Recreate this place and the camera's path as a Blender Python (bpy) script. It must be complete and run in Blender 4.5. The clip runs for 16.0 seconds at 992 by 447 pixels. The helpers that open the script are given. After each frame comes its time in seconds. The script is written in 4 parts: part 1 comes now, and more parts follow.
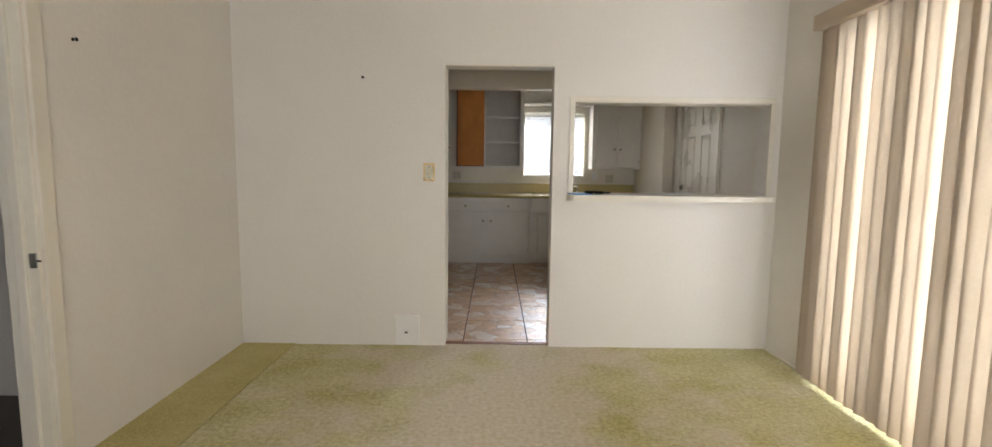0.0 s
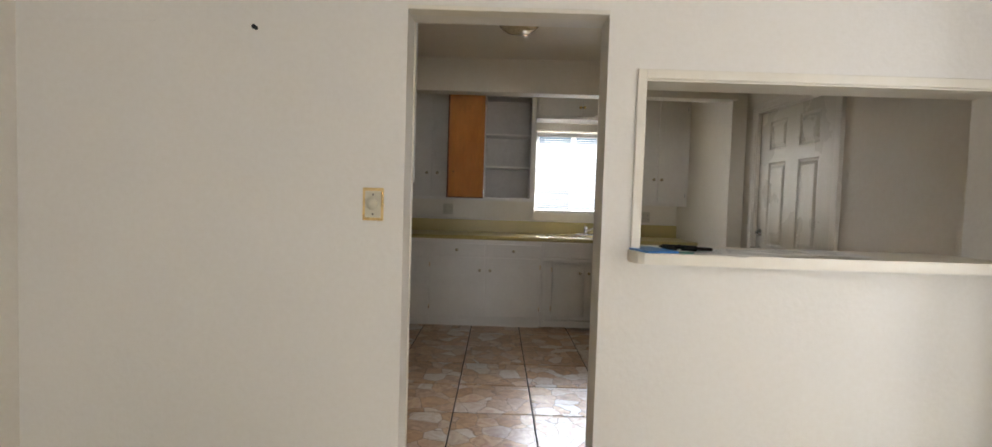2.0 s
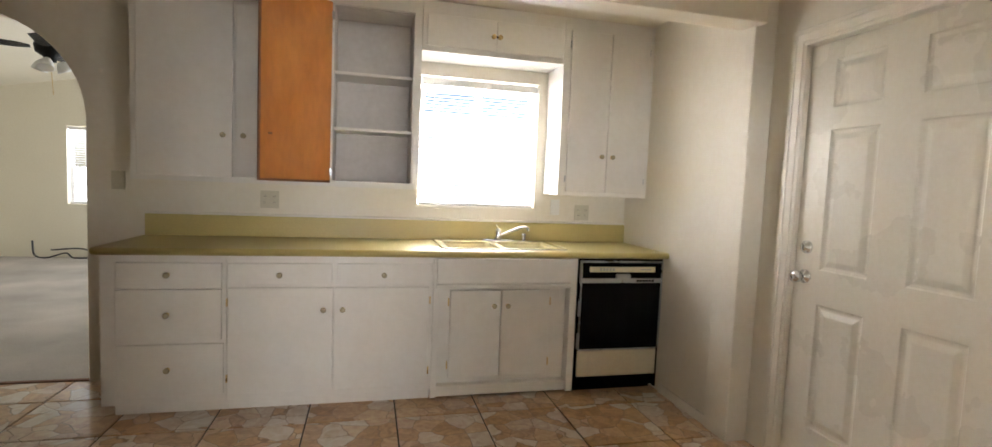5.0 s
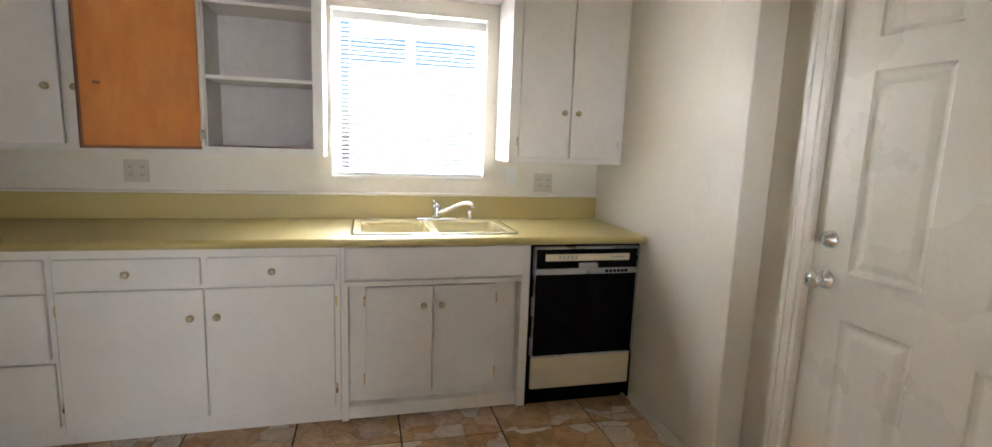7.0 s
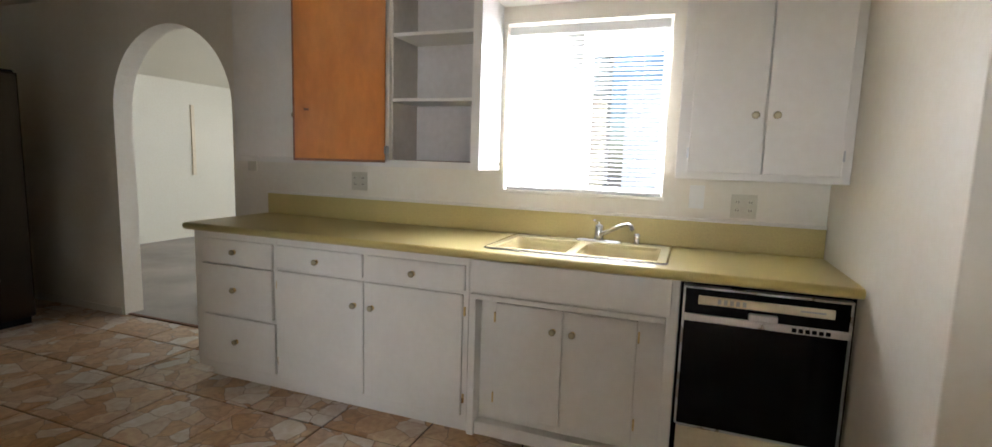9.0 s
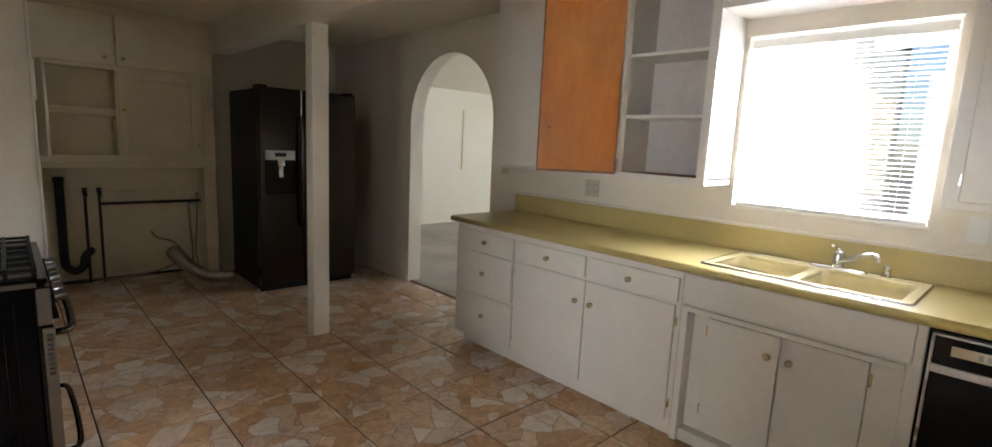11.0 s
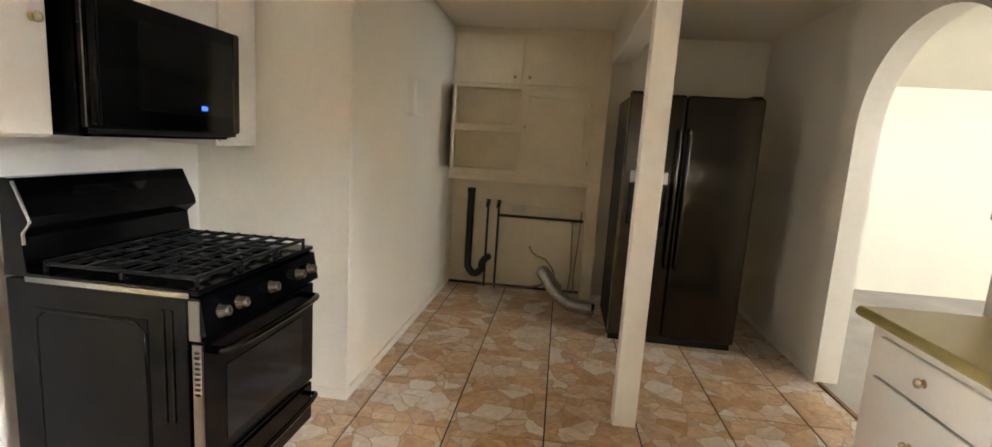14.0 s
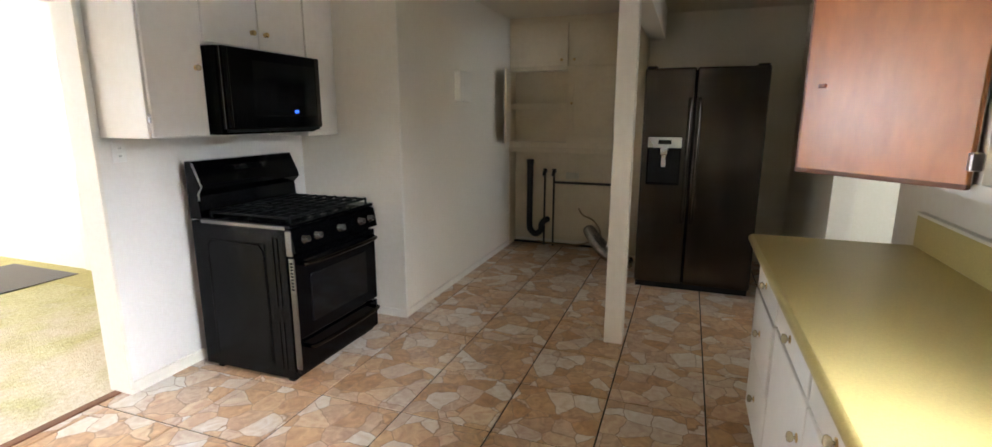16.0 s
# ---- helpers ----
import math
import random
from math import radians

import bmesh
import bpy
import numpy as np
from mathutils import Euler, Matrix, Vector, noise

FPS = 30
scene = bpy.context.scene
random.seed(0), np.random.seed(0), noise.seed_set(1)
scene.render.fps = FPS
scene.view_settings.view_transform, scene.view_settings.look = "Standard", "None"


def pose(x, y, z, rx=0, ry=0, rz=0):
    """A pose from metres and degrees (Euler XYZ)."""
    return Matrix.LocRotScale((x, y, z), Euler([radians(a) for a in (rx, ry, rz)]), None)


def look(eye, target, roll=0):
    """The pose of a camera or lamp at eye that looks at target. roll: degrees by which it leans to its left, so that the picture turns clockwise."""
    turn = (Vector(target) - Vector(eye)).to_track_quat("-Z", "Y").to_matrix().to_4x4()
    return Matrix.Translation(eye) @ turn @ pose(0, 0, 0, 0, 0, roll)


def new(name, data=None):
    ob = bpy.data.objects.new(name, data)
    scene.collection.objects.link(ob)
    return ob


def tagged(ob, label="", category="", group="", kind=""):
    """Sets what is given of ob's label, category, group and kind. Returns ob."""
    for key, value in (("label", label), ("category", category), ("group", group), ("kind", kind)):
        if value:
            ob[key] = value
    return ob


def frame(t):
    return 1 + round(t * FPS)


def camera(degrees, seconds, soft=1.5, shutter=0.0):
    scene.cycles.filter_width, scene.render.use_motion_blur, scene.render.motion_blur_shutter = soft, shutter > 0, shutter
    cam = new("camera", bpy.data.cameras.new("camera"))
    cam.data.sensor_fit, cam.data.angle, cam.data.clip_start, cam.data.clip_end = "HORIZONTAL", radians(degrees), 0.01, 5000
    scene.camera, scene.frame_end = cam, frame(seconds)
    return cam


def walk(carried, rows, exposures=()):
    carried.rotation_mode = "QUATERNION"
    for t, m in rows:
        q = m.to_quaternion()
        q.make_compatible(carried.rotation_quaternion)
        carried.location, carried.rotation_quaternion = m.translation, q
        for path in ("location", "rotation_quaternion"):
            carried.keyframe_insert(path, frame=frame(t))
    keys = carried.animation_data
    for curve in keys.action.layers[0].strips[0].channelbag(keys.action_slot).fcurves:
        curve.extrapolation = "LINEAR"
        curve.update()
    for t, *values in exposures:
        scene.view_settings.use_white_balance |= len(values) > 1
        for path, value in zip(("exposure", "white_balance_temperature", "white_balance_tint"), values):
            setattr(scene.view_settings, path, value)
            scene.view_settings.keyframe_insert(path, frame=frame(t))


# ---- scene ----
cam = camera(87.2, 16.0)
PATH = [
    (0, (-0.047, 0.302, 1.307), (-0.042, 2.29, 1.09), 0.7),
    (0.5, (-0.042, 0.577, 1.27), (-0.042, 2.565, 1.047), 1.1),
    (1, (-0.048, 1.049, 1.29), (-0.059, 3.039, 1.09), 1.7),
    (1.5, (-0.018, 1.528, 1.307), (-0.025, 3.523, 1.165), 2.1),
    (2, (-0.04, 2.017, 1.292), (-0.046, 4.015, 1.203), 1.8),
    (2.5, (-0.008, 2.505, 1.30), (-0.018, 4.504, 1.238), 1.4),
    (3, (-0.01, 2.968, 1.312), (0.004, 4.967, 1.26), 1.4),
    (3.5, (-0.03, 3.40, 1.32), (0.045, 5.399, 1.266), 1.75),
    (4, (0.0, 3.80, 1.329), (0.20, 5.79, 1.226), 1.6),
    (4.5, (0.03, 4.035, 1.33), (0.387, 6.002, 1.198), 2.0),
    (5, (0.031, 4.158, 1.327), (0.508, 6.096, 1.185), 2.4),
    (5.2, (0.022, 4.184, 1.335), (0.546, 6.108, 1.181), 2.6),
    (7.3, (0.662, 4.889, 1.382), (1.134, 6.808, 1.072), 1.5),
    (7.5, (0.755, 4.935, 1.352), (1.136, 6.878, 1.071), 1.4),
    (8, (1.007, 4.992, 1.335), (1.08, 6.975, 1.082), 2.1),
    (8.5, (1.195, 5.082, 1.331), (0.882, 7.04, 1.073), 2.3),
    (9, (1.357, 5.063, 1.35), (0.665, 6.923, 1.101), 1.8),
    (9.5, (1.479, 4.92, 1.407), (0.472, 6.626, 1.133), 1.0),
    (9.7, (1.491, 4.856, 1.418), (0.398, 6.507, 1.138), 0.7),
    (11.8, (1.601, 4.996, 1.465), (-0.005, 6.142, 1.137), 3.8),
    (12, (1.456, 5.052, 1.46), (-0.199, 6.125, 1.127), 3.7),
    (12.5, (1.157, 5.256, 1.46), (-0.646, 6.052, 1.124), 3.8),
    (13, (0.937, 5.519, 1.458), (-0.994, 5.932, 1.139), 3.4),
    (13.5, (0.781, 5.792, 1.438), (-1.191, 5.854, 1.112), 3.4),
    (14, (0.673, 6.067, 1.436), (-1.29, 5.836, 1.13), 3.7),
    (14.5, (0.743, 6.348, 1.438), (-1.193, 5.953, 1.126), 3.4),
    (15, (0.941, 6.546, 1.471), (-0.964, 6.045, 1.123), 2.3),
    (15.5, (1.175, 6.705, 1.462), (-0.697, 6.119, 1.071), 1.1),
    (16, (1.329, 6.88, 1.482), (-0.51, 6.209, 1.072), 0.1),
]
walk(cam, [(t, look(eye, target, roll)) for t, eye, target, roll in PATH], [(0, -0.78, 6200, 9), (2.5, -0.68, 6100, 9), (3.4, -0.3, 6300, 9), (4.0, 0.2, 6600, 10), (5, 0.65, 6200, 10), (7.5, 0.5, 5800, 9), (9, 0.35, 5800, 9), (11.8, 0.5, 6300, 10), (12.5, 1.1, 6600, 10), (13, 1.7, 6300, 9), (14, 1.65, 6300, 8), (15, 1.5, 6200, 8), (16, 1.05, 5800, 8)])

# ---- light ----
scene.world = bpy.data.worlds.new("sky")
scene.world.use_nodes = True
wn = scene.world.node_tree.nodes
sky = wn.new("ShaderNodeTexSky")
sky.sky_type, sky.sun_disc = "NISHITA", False
sky.sun_elevation, sky.sun_rotation = radians(52), radians(270)
scene.world.node_tree.links.new(sky.outputs[0], wn["Background"].inputs[0])
wn["Background"].inputs[1].default_value = 0.12


def lamp(name, kind, energy, m, size=1.0, size_y=1.0, color=(1, 1, 1)):
    d = bpy.data.lights.new(name, kind)
    d.energy, d.color = energy, color
    if kind == "AREA":
        d.shape, d.size, d.size_y = "RECTANGLE", size, size_y
    else:
        d.angle = radians(0.5)
    ob = new(name, d)
    ob.matrix_world = m
    return ob


lamp("sun", "SUN", 2.5, look((-9, 0.3, 11.5), (0, 0, 0)), color=(1, 0.95, 0.88))
DAY = (0.97, 0.965, 0.98)
lamp("sky_slider", "AREA", 150, look((2.14, 2.3, 1.1), (-1, 2.3, 1.0)), 2.1, 2.0, DAY)
lamp("sky_kitchen_window", "AREA", 2950, look((1.65, 9.5, 2.9), (1.3, 7.9, 1.6)), 2.7, 1.4, (0.97, 0.975, 1.0))
# fill through an added, unseen opening behind the camera's start
lamp("unseen_front_fill", "AREA", 76, look((0.3, -1.55, 1.5), (0.3, 4, 1.2)), 1.8, 1.2, DAY)
lamp("sky_lounge_east", "AREA", 82, look((0.08, 12.0, 1.6), (-6, 11.0, 1.1)), 1.9, 1.15, (0.92, 0.955, 1.0))
lamp("sky_lounge_north", "AREA", 10, look((-4.1, 13.32, 1.38), (-4.1, 8, 1.0)), 0.5, 1.1, DAY)
# fill added inside the windowless hall, no real source there
lamp("hall_fill", "AREA", 2.5, look((-3.0, 0.1, 1.5), (-3, 2, 1.3)), 0.8, 1.0, DAY)


# ---- materials ----
def material(name, color, rough=0.5, metal=0.0, var=0.08, scale=3.0, grain=60.0, bump=0.1, color2=None, spec=0.5, fine=0.03, stretch=(1, 1, 1), coat=0.0):
    m = bpy.data.materials.new(name)
    m.use_nodes = True
    n, l = m.node_tree.nodes, m.node_tree.links
    b = n["Principled BSDF"]
    b.inputs["Metallic"].default_value = metal
    b.inputs["Specular IOR Level"].default_value = spec
    b.inputs["Coat Weight"].default_value = coat
    b.inputs["Coat Roughness"].default_value = 0.15
    geo = n.new("ShaderNodeNewGeometry")
    mp = n.new("ShaderNodeMapping")
    mp.inputs["Scale"].default_value = stretch
    l.new(geo.outputs["Position"], mp.inputs[0])
    big, small = n.new("ShaderNodeTexNoise"), n.new("ShaderNodeTexNoise")
    big.inputs["Scale"].default_value, big.inputs["Detail"].default_value = scale, 4
    small.inputs["Scale"].default_value, small.inputs["Detail"].default_value = grain, 3
    l.new(mp.outputs[0], big.inputs["Vector"])
    l.new(mp.outputs[0], small.inputs["Vector"])
    ramp = n.new("ShaderNodeValToRGB")
    ramp.color_ramp.elements[0].position, ramp.color_ramp.elements[1].position = 0.3, 0.7
    dark = color2 or tuple(c * (1 - var) for c in color)
    ramp.color_ramp.elements[0].color, ramp.color_ramp.elements[1].color = (*dark, 1), (*color, 1)
    l.new(big.outputs["Fac"], ramp.inputs[0])
    mix = n.new("ShaderNodeMixRGB")
    mix.blend_type = "OVERLAY"
    mix.inputs[0].default_value = fine * 4
    l.new(ramp.outputs[0], mix.inputs[1])
    l.new(small.outputs["Fac"], mix.inputs[2])
    l.new(mix.outputs[0], b.inputs["Base Color"])
    mr = n.new("ShaderNodeMapRange")
    mr.inputs["To Min"].default_value, mr.inputs["To Max"].default_value = rough * 0.85, min(1, rough * 1.15)
    l.new(big.outputs["Fac"], mr.inputs[0])
    l.new(mr.outputs[0], b.inputs["Roughness"])
    if bump:
        bp = n.new("ShaderNodeBump")
        bp.inputs["Strength"].default_value, bp.inputs["Distance"].default_value = bump, 0.012
        l.new(small.outputs["Fac"], bp.inputs["Height"])
        l.new(bp.outputs[0], b.inputs["Normal"])
    return m


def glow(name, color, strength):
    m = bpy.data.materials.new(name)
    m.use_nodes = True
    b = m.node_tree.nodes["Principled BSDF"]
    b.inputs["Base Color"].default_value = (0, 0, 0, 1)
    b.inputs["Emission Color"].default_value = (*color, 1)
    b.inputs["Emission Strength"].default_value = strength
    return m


WALL = material("cream_wall_paint", (0.80, 0.735, 0.615), 0.47, var=0.05, scale=1.3, grain=35, bump=0.12)
LIVING = material("living_wall_paint", (0.79, 0.75, 0.69), 0.6, var=0.05, scale=1.1, grain=45, bump=0.12)
LOUNGE = material("lounge_wall_paint", (0.77, 0.71, 0.57), 0.45, var=0.05, scale=1.1, grain=40, bump=0.12)
CEIL = material("ceiling_paint", (0.78, 0.705, 0.57), 0.42, var=0.06, scale=1.5, grain=40, bump=0.15)
TRIM = material("trim_gloss_paint", (0.80, 0.745, 0.64), 0.33, var=0.05, scale=4, grain=25, bump=0.05)
CAB = material("cabinet_gloss_paint", (0.79, 0.745, 0.675), 0.34, var=0.06, scale=5, grain=30, bump=0.06)
# darker than CAB, used for the lining of the open bay
CABIN = material("cabinet_inside_darker", (0.62, 0.57, 0.52), 0.5, var=0.12, scale=5, grain=30, bump=0.05)
NOOK = material("nook_paint", (0.77, 0.66, 0.47), 0.4, var=0.1, scale=4, grain=30, bump=0.06)
DOORP = material("door_enamel", (0.75, 0.70, 0.59), 0.28, var=0.04, scale=3, grain=60, bump=0.03)
WOOD = material("varnished_plywood", (0.55, 0.215, 0.046), 0.3, color2=(0.40, 0.135, 0.025), scale=3.5, grain=22, bump=0.05, fine=0.045, stretch=(1.4, 1.4, 0.6), coat=0.15)
WOODEDGE = material("worn_wood_edge", (0.24, 0.1, 0.045), 0.6, var=0.4, scale=12, grain=80)
LAM = material("mustard_laminate", (0.55, 0.44, 0.165), 0.36, var=0.05, scale=3, grain=150, bump=0.03, fine=0.04)
SINK = material("almond_enamel", (0.82, 0.71, 0.42), 0.18, var=0.04, scale=6, grain=60, bump=0.0)
CHROME = material("chrome", (0.75, 0.75, 0.75), 0.12, 1.0, var=0.05, bump=0)
BRASS = material("aged_brass", (0.72, 0.52, 0.24), 0.28, 1.0, var=0.15, scale=30, bump=0.02)
CRYSTAL = material("clear_acrylic_knob", (0.74, 0.63, 0.41), 0.16, 0.35, var=0.2, scale=60, bump=0)
BLACK = material("black_enamel", (0.0015, 0.0015, 0.002), 0.14, spec=0.14, var=0.3, scale=6, grain=120, bump=0.02)
BLACKP = material("black_side_panel", (0.0015, 0.0016, 0.002), 0.25, spec=0.08, var=0.3, scale=4, grain=200, bump=0.03)
IRON = material("cast_iron", (0.004, 0.004, 0.004), 0.45, spec=0.25, var=0.3, scale=20, grain=200, bump=0.2)
BSTEEL = material("black_stainless", (0.055, 0.047, 0.04), 0.2, 1.0, var=0.25, scale=2.5, grain=120, bump=0.02, stretch=(1, 1, 0.06))
STEEL = material("brushed_steel", (0.5, 0.5, 0.49), 0.28, 1.0, var=0.1, scale=8, grain=120, bump=0.02)
TRIMSTEEL = material("dark_bright_trim", (0.15, 0.147, 0.143), 0.24, 1.0, var=0.12, scale=8, grain=120, bump=0.02)
FSIDE = material("fridge_side", (0.02, 0.019, 0.018), 0.6, spec=0.2, var=0.15, scale=3, grain=180, bump=0.08)
DISP = material("display_plastic", (0.006, 0.006, 0.007), 0.1, spec=0.3, bump=0)
TAN = material("tan_kick_panel", (0.66, 0.57, 0.39), 0.4, var=0.08, scale=6)
PVC = material("black_abs_pipe", (0.012, 0.012, 0.013), 0.35, var=0.3, scale=15, bump=0.05)
FOIL = material("aluminium_foil_duct", (0.62, 0.61, 0.59), 0.25, 0.9, var=0.3, scale=25, grain=90, bump=0.6)
CABLE = material("tan_cable", (0.34, 0.24, 0.13), 0.6, var=0.3, scale=15)
PLATE = material("ivory_plastic", (0.62, 0.57, 0.44), 0.35, var=0.05, bump=0)
WHITEP = material("white_plastic", (0.8, 0.78, 0.74), 0.35, var=0.04, bump=0)
HOLE = material("dark_slot", (0.02, 0.018, 0.015), 0.8, bump=0)
GROUT = material("dark_grout", (0.03, 0.022, 0.016), 0.85, var=0.3, scale=20, bump=0.3)
HALLFL = material("dark_wood_floor", (0.075, 0.05, 0.035), 0.4, var=0.4, scale=6, grain=40, stretch=(1, 8, 1))
PAPER = material("white_paper", (0.82, 0.81, 0.79), 0.7, var=0.03, bump=0)
INK = material("grey_print", (0.35, 0.35, 0.36), 0.7, bump=0)
BLUE = material("blue_folder", (0.02, 0.16, 0.48), 0.4, var=0.08, scale=10, bump=0.02)
GREEN = material("green_card", (0.02, 0.28, 0.24), 0.4, bump=0)
GROUND = material("dry_ground", (0.3, 0.26, 0.2), 0.9, var=0.3, scale=2, bump=0.3)
LCARPET = material("grey_lounge_carpet", (0.50, 0.46, 0.42), 0.95, color2=(0.33, 0.30, 0.27), scale=1.4, grain=180, bump=0.6, fine=0.1)
# emission only: stands for outdoor brightness behind the sink blind
DAYGLOW = glow("backdrop_daylight_glow", (0.9, 0.95, 1.0), 0.8)
GREENLED = glow("green_led", (0.15, 1.0, 0.25), 0.5)
BLUELED = glow("blue_led", (0.05, 0.15, 1.0), 0.9)


def soft_slat(name, color, through_):
    m = material(name, color, 0.45, var=0.06, scale=3, grain=60, bump=0.02)
    n, l = m.node_tree.nodes, m.node_tree.links
    tr, mx = n.new("ShaderNodeBsdfTranslucent"), n.new("ShaderNodeMixShader")
    tr.inputs[0].default_value = (*color, 1)
    mx.inputs[0].default_value = through_
    l.new(n["Principled BSDF"].outputs[0], mx.inputs[1])
    l.new(tr.outputs[0], mx.inputs[2])
    l.new(mx.outputs[0], n["Material Output"].inputs[0])
    return m


VSLAT = soft_slat("beige_vinyl_vane", (0.66, 0.56, 0.43), 0.3)
HSLAT = soft_slat("white_blind_slat", (0.84, 0.85, 0.87), 0.16)


def glass_material():
    m = bpy.data.materials.new("window_glass")
    m.use_nodes = True
    b = m.node_tree.nodes["Principled BSDF"]
    b.inputs["Transmission Weight"].default_value = 1
    b.inputs["Roughness"].default_value = 0.0
    b.inputs["IOR"].default_value = 1.05
    return m


GLASS = glass_material()


def tile_material():
    """Ceramic tile printed with irregular flagstones."""
    m = material("flagstone_print_tile", (1, 1, 1), 0.3, var=0.0, scale=5, grain=50, bump=0.08)
    n, l = m.node_tree.nodes, m.node_tree.links
    b = n["Principled BSDF"]
    geo, info = n.new("ShaderNodeNewGeometry"), n.new("ShaderNodeObjectInfo")
    off, add = n.new("ShaderNodeMath"), n.new("ShaderNodeVectorMath")
    off.operation = "MULTIPLY"
    off.inputs[1].default_value = 40
    l.new(info.outputs["Random"], off.inputs[0])
    l.new(geo.outputs["Position"], add.inputs[0])
    l.new(off.outputs[0], add.inputs[1])
    wob, wadd = n.new("ShaderNodeTexNoise"), n.new("ShaderNodeVectorMath")
    wob.inputs["Scale"].default_value = 9
    wsc = n.new("ShaderNodeVectorMath")
    wsc.operation = "SCALE"
    wsc.inputs["Scale"].default_value = 0.05
    l.new(add.outputs[0], wob.inputs["Vector"])
    l.new(wob.outputs["Color"], wsc.inputs[0])
    l.new(add.outputs[0], wadd.inputs[0])
    l.new(wsc.outputs[0], wadd.inputs[1])
    cell, edge = n.new("ShaderNodeTexVoronoi"), n.new("ShaderNodeTexVoronoi")
    for v in (cell, edge):
        v.inputs["Scale"].default_value = 7.6
        l.new(wadd.outputs[0], v.inputs["Vector"])
    edge.feature = "DISTANCE_TO_EDGE"
    ramp = n.new("ShaderNodeValToRGB")
    cr = ramp.color_ramp
    cols = [(0.0, (0.48, 0.27, 0.13)), (0.25, (0.59, 0.37, 0.20)), (0.45, (0.66, 0.47, 0.31)), (0.58, (0.74, 0.67, 0.60)), (0.76, (0.52, 0.31, 0.165)), (1.0, (0.76, 0.69, 0.61))]
    cr.elements[0].color, cr.elements[1].color = (*cols[0][1], 1), (*cols[-1][1], 1)
    for p, c in cols[1:-1]:
        cr.elements.new(p).color = (*c, 1)
    sep = n.new("ShaderNodeSeparateColor")
    l.new(cell.outputs["Color"], sep.inputs[0])
    l.new(sep.outputs[0], ramp.inputs[0])
    vein = n.new("ShaderNodeTexNoise")
    vein.inputs["Scale"].default_value, vein.inputs["Detail"].default_value, vein.inputs["Distortion"].default_value = 14, 6, 1.5
    l.new(add.outputs[0], vein.inputs["Vector"])
    ov = n.new("ShaderNodeMixRGB")
    ov.blend_type = "OVERLAY"
    ov.inputs[0].default_value = 0.7
    l.new(ramp.outputs[0], ov.inputs[1])
    l.new(vein.outputs["Fac"], ov.inputs[2])
    line = n.new("ShaderNodeMapRange")
    line.inputs["From Min"].default_value, line.inputs["From Max"].default_value = 0.004, 0.022
    l.new(edge.outputs["Distance"], line.inputs[0])
    jm = n.new("ShaderNodeMixRGB")
    jm.inputs[1].default_value = (0.33, 0.205, 0.12, 1)
    l.new(line.outputs[0], jm.inputs[0])
    l.new(ov.outputs[0], jm.inputs[2])
    l.new(jm.outputs[0], b.inputs["Base Color"])
    bp = n.new("ShaderNodeBump")
    bp.inputs["Strength"].default_value, bp.inputs["Distance"].default_value = 0.25, 0.004
    l.new(line.outputs[0], bp.inputs["Height"])
    l.new(bp.outputs[0], b.inputs["Normal"])
    return m


TILE = tile_material()


def carpet_material():
    """Worn green-gold pile with pale traffic stains."""
    m = material("green_gold_carpet", (0.68, 0.63, 0.39), 0.95, color2=(0.52, 0.47, 0.21), scale=2.6, grain=90, bump=1.0, fine=0.12, spec=0.1)
    n, l = m.node_tree.nodes, m.node_tree.links
    geo = n.new("ShaderNodeNewGeometry")
    st = n.new("ShaderNodeTexNoise")
    st.inputs["Scale"].default_value, st.inputs["Detail"].default_value = 2.3, 6
    l.new(geo.outputs["Position"], st.inputs["Vector"])
    sep, walkway = n.new("ShaderNodeSeparateXYZ"), n.new("ShaderNodeMath")
    l.new(geo.outputs["Position"], sep.inputs[0])
    ab = n.new("ShaderNodeMath")
    ab.operation = "ABSOLUTE"
    l.new(sep.outputs[0], ab.inputs[0])
    tr = n.new("ShaderNodeMapRange")
    tr.inputs["From Min"].default_value, tr.inputs["From Max"].default_value = 1.3, 0.2
    tr.inputs["To Min"].default_value, tr.inputs["To Max"].default_value = -0.12, 0.14
    l.new(ab.outputs[0], tr.inputs[0])
    l.new(tr.outputs[0], walkway.inputs[0])
    l.new(st.outputs["Fac"], walkway.inputs[1])
    ramp = n.new("ShaderNodeValToRGB")
    ramp.color_ramp.elements[0].position, ramp.color_ramp.elements[1].position = 0.42, 0.6
    l.new(walkway.outputs[0], ramp.inputs[0])
    mix = n.new("ShaderNodeMixRGB")
    mix.inputs[2].default_value = (0.70, 0.62, 0.48, 1)
    l.new(ramp.outputs[0], mix.inputs[0])
    b = n["Principled BSDF"]
    l.new(b.inputs["Base Color"].links[0].from_socket, mix.inputs[1])
    pile = n.new("ShaderNodeTexNoise")
    pile.inputs["Scale"].default_value, pile.inputs["Detail"].default_value = 38, 7
    l.new(geo.outputs["Position"], pile.inputs["Vector"])
    ov = n.new("ShaderNodeMixRGB")
    ov.blend_type = "OVERLAY"
    ov.inputs[0].default_value = 0.6
    l.new(mix.outputs[0], ov.inputs[1])
    l.new(pile.outputs["Fac"], ov.inputs[2])
    l.new(ov.outputs[0], b.inputs["Base Color"])
    return m


CARPET = carpet_material()
CARPET2 = material("mustard_carpet", (0.60, 0.53, 0.25), 0.95, color2=(0.50, 0.43, 0.18), scale=3, grain=110, bump=0.7, fine=0.12, spec=0.1)


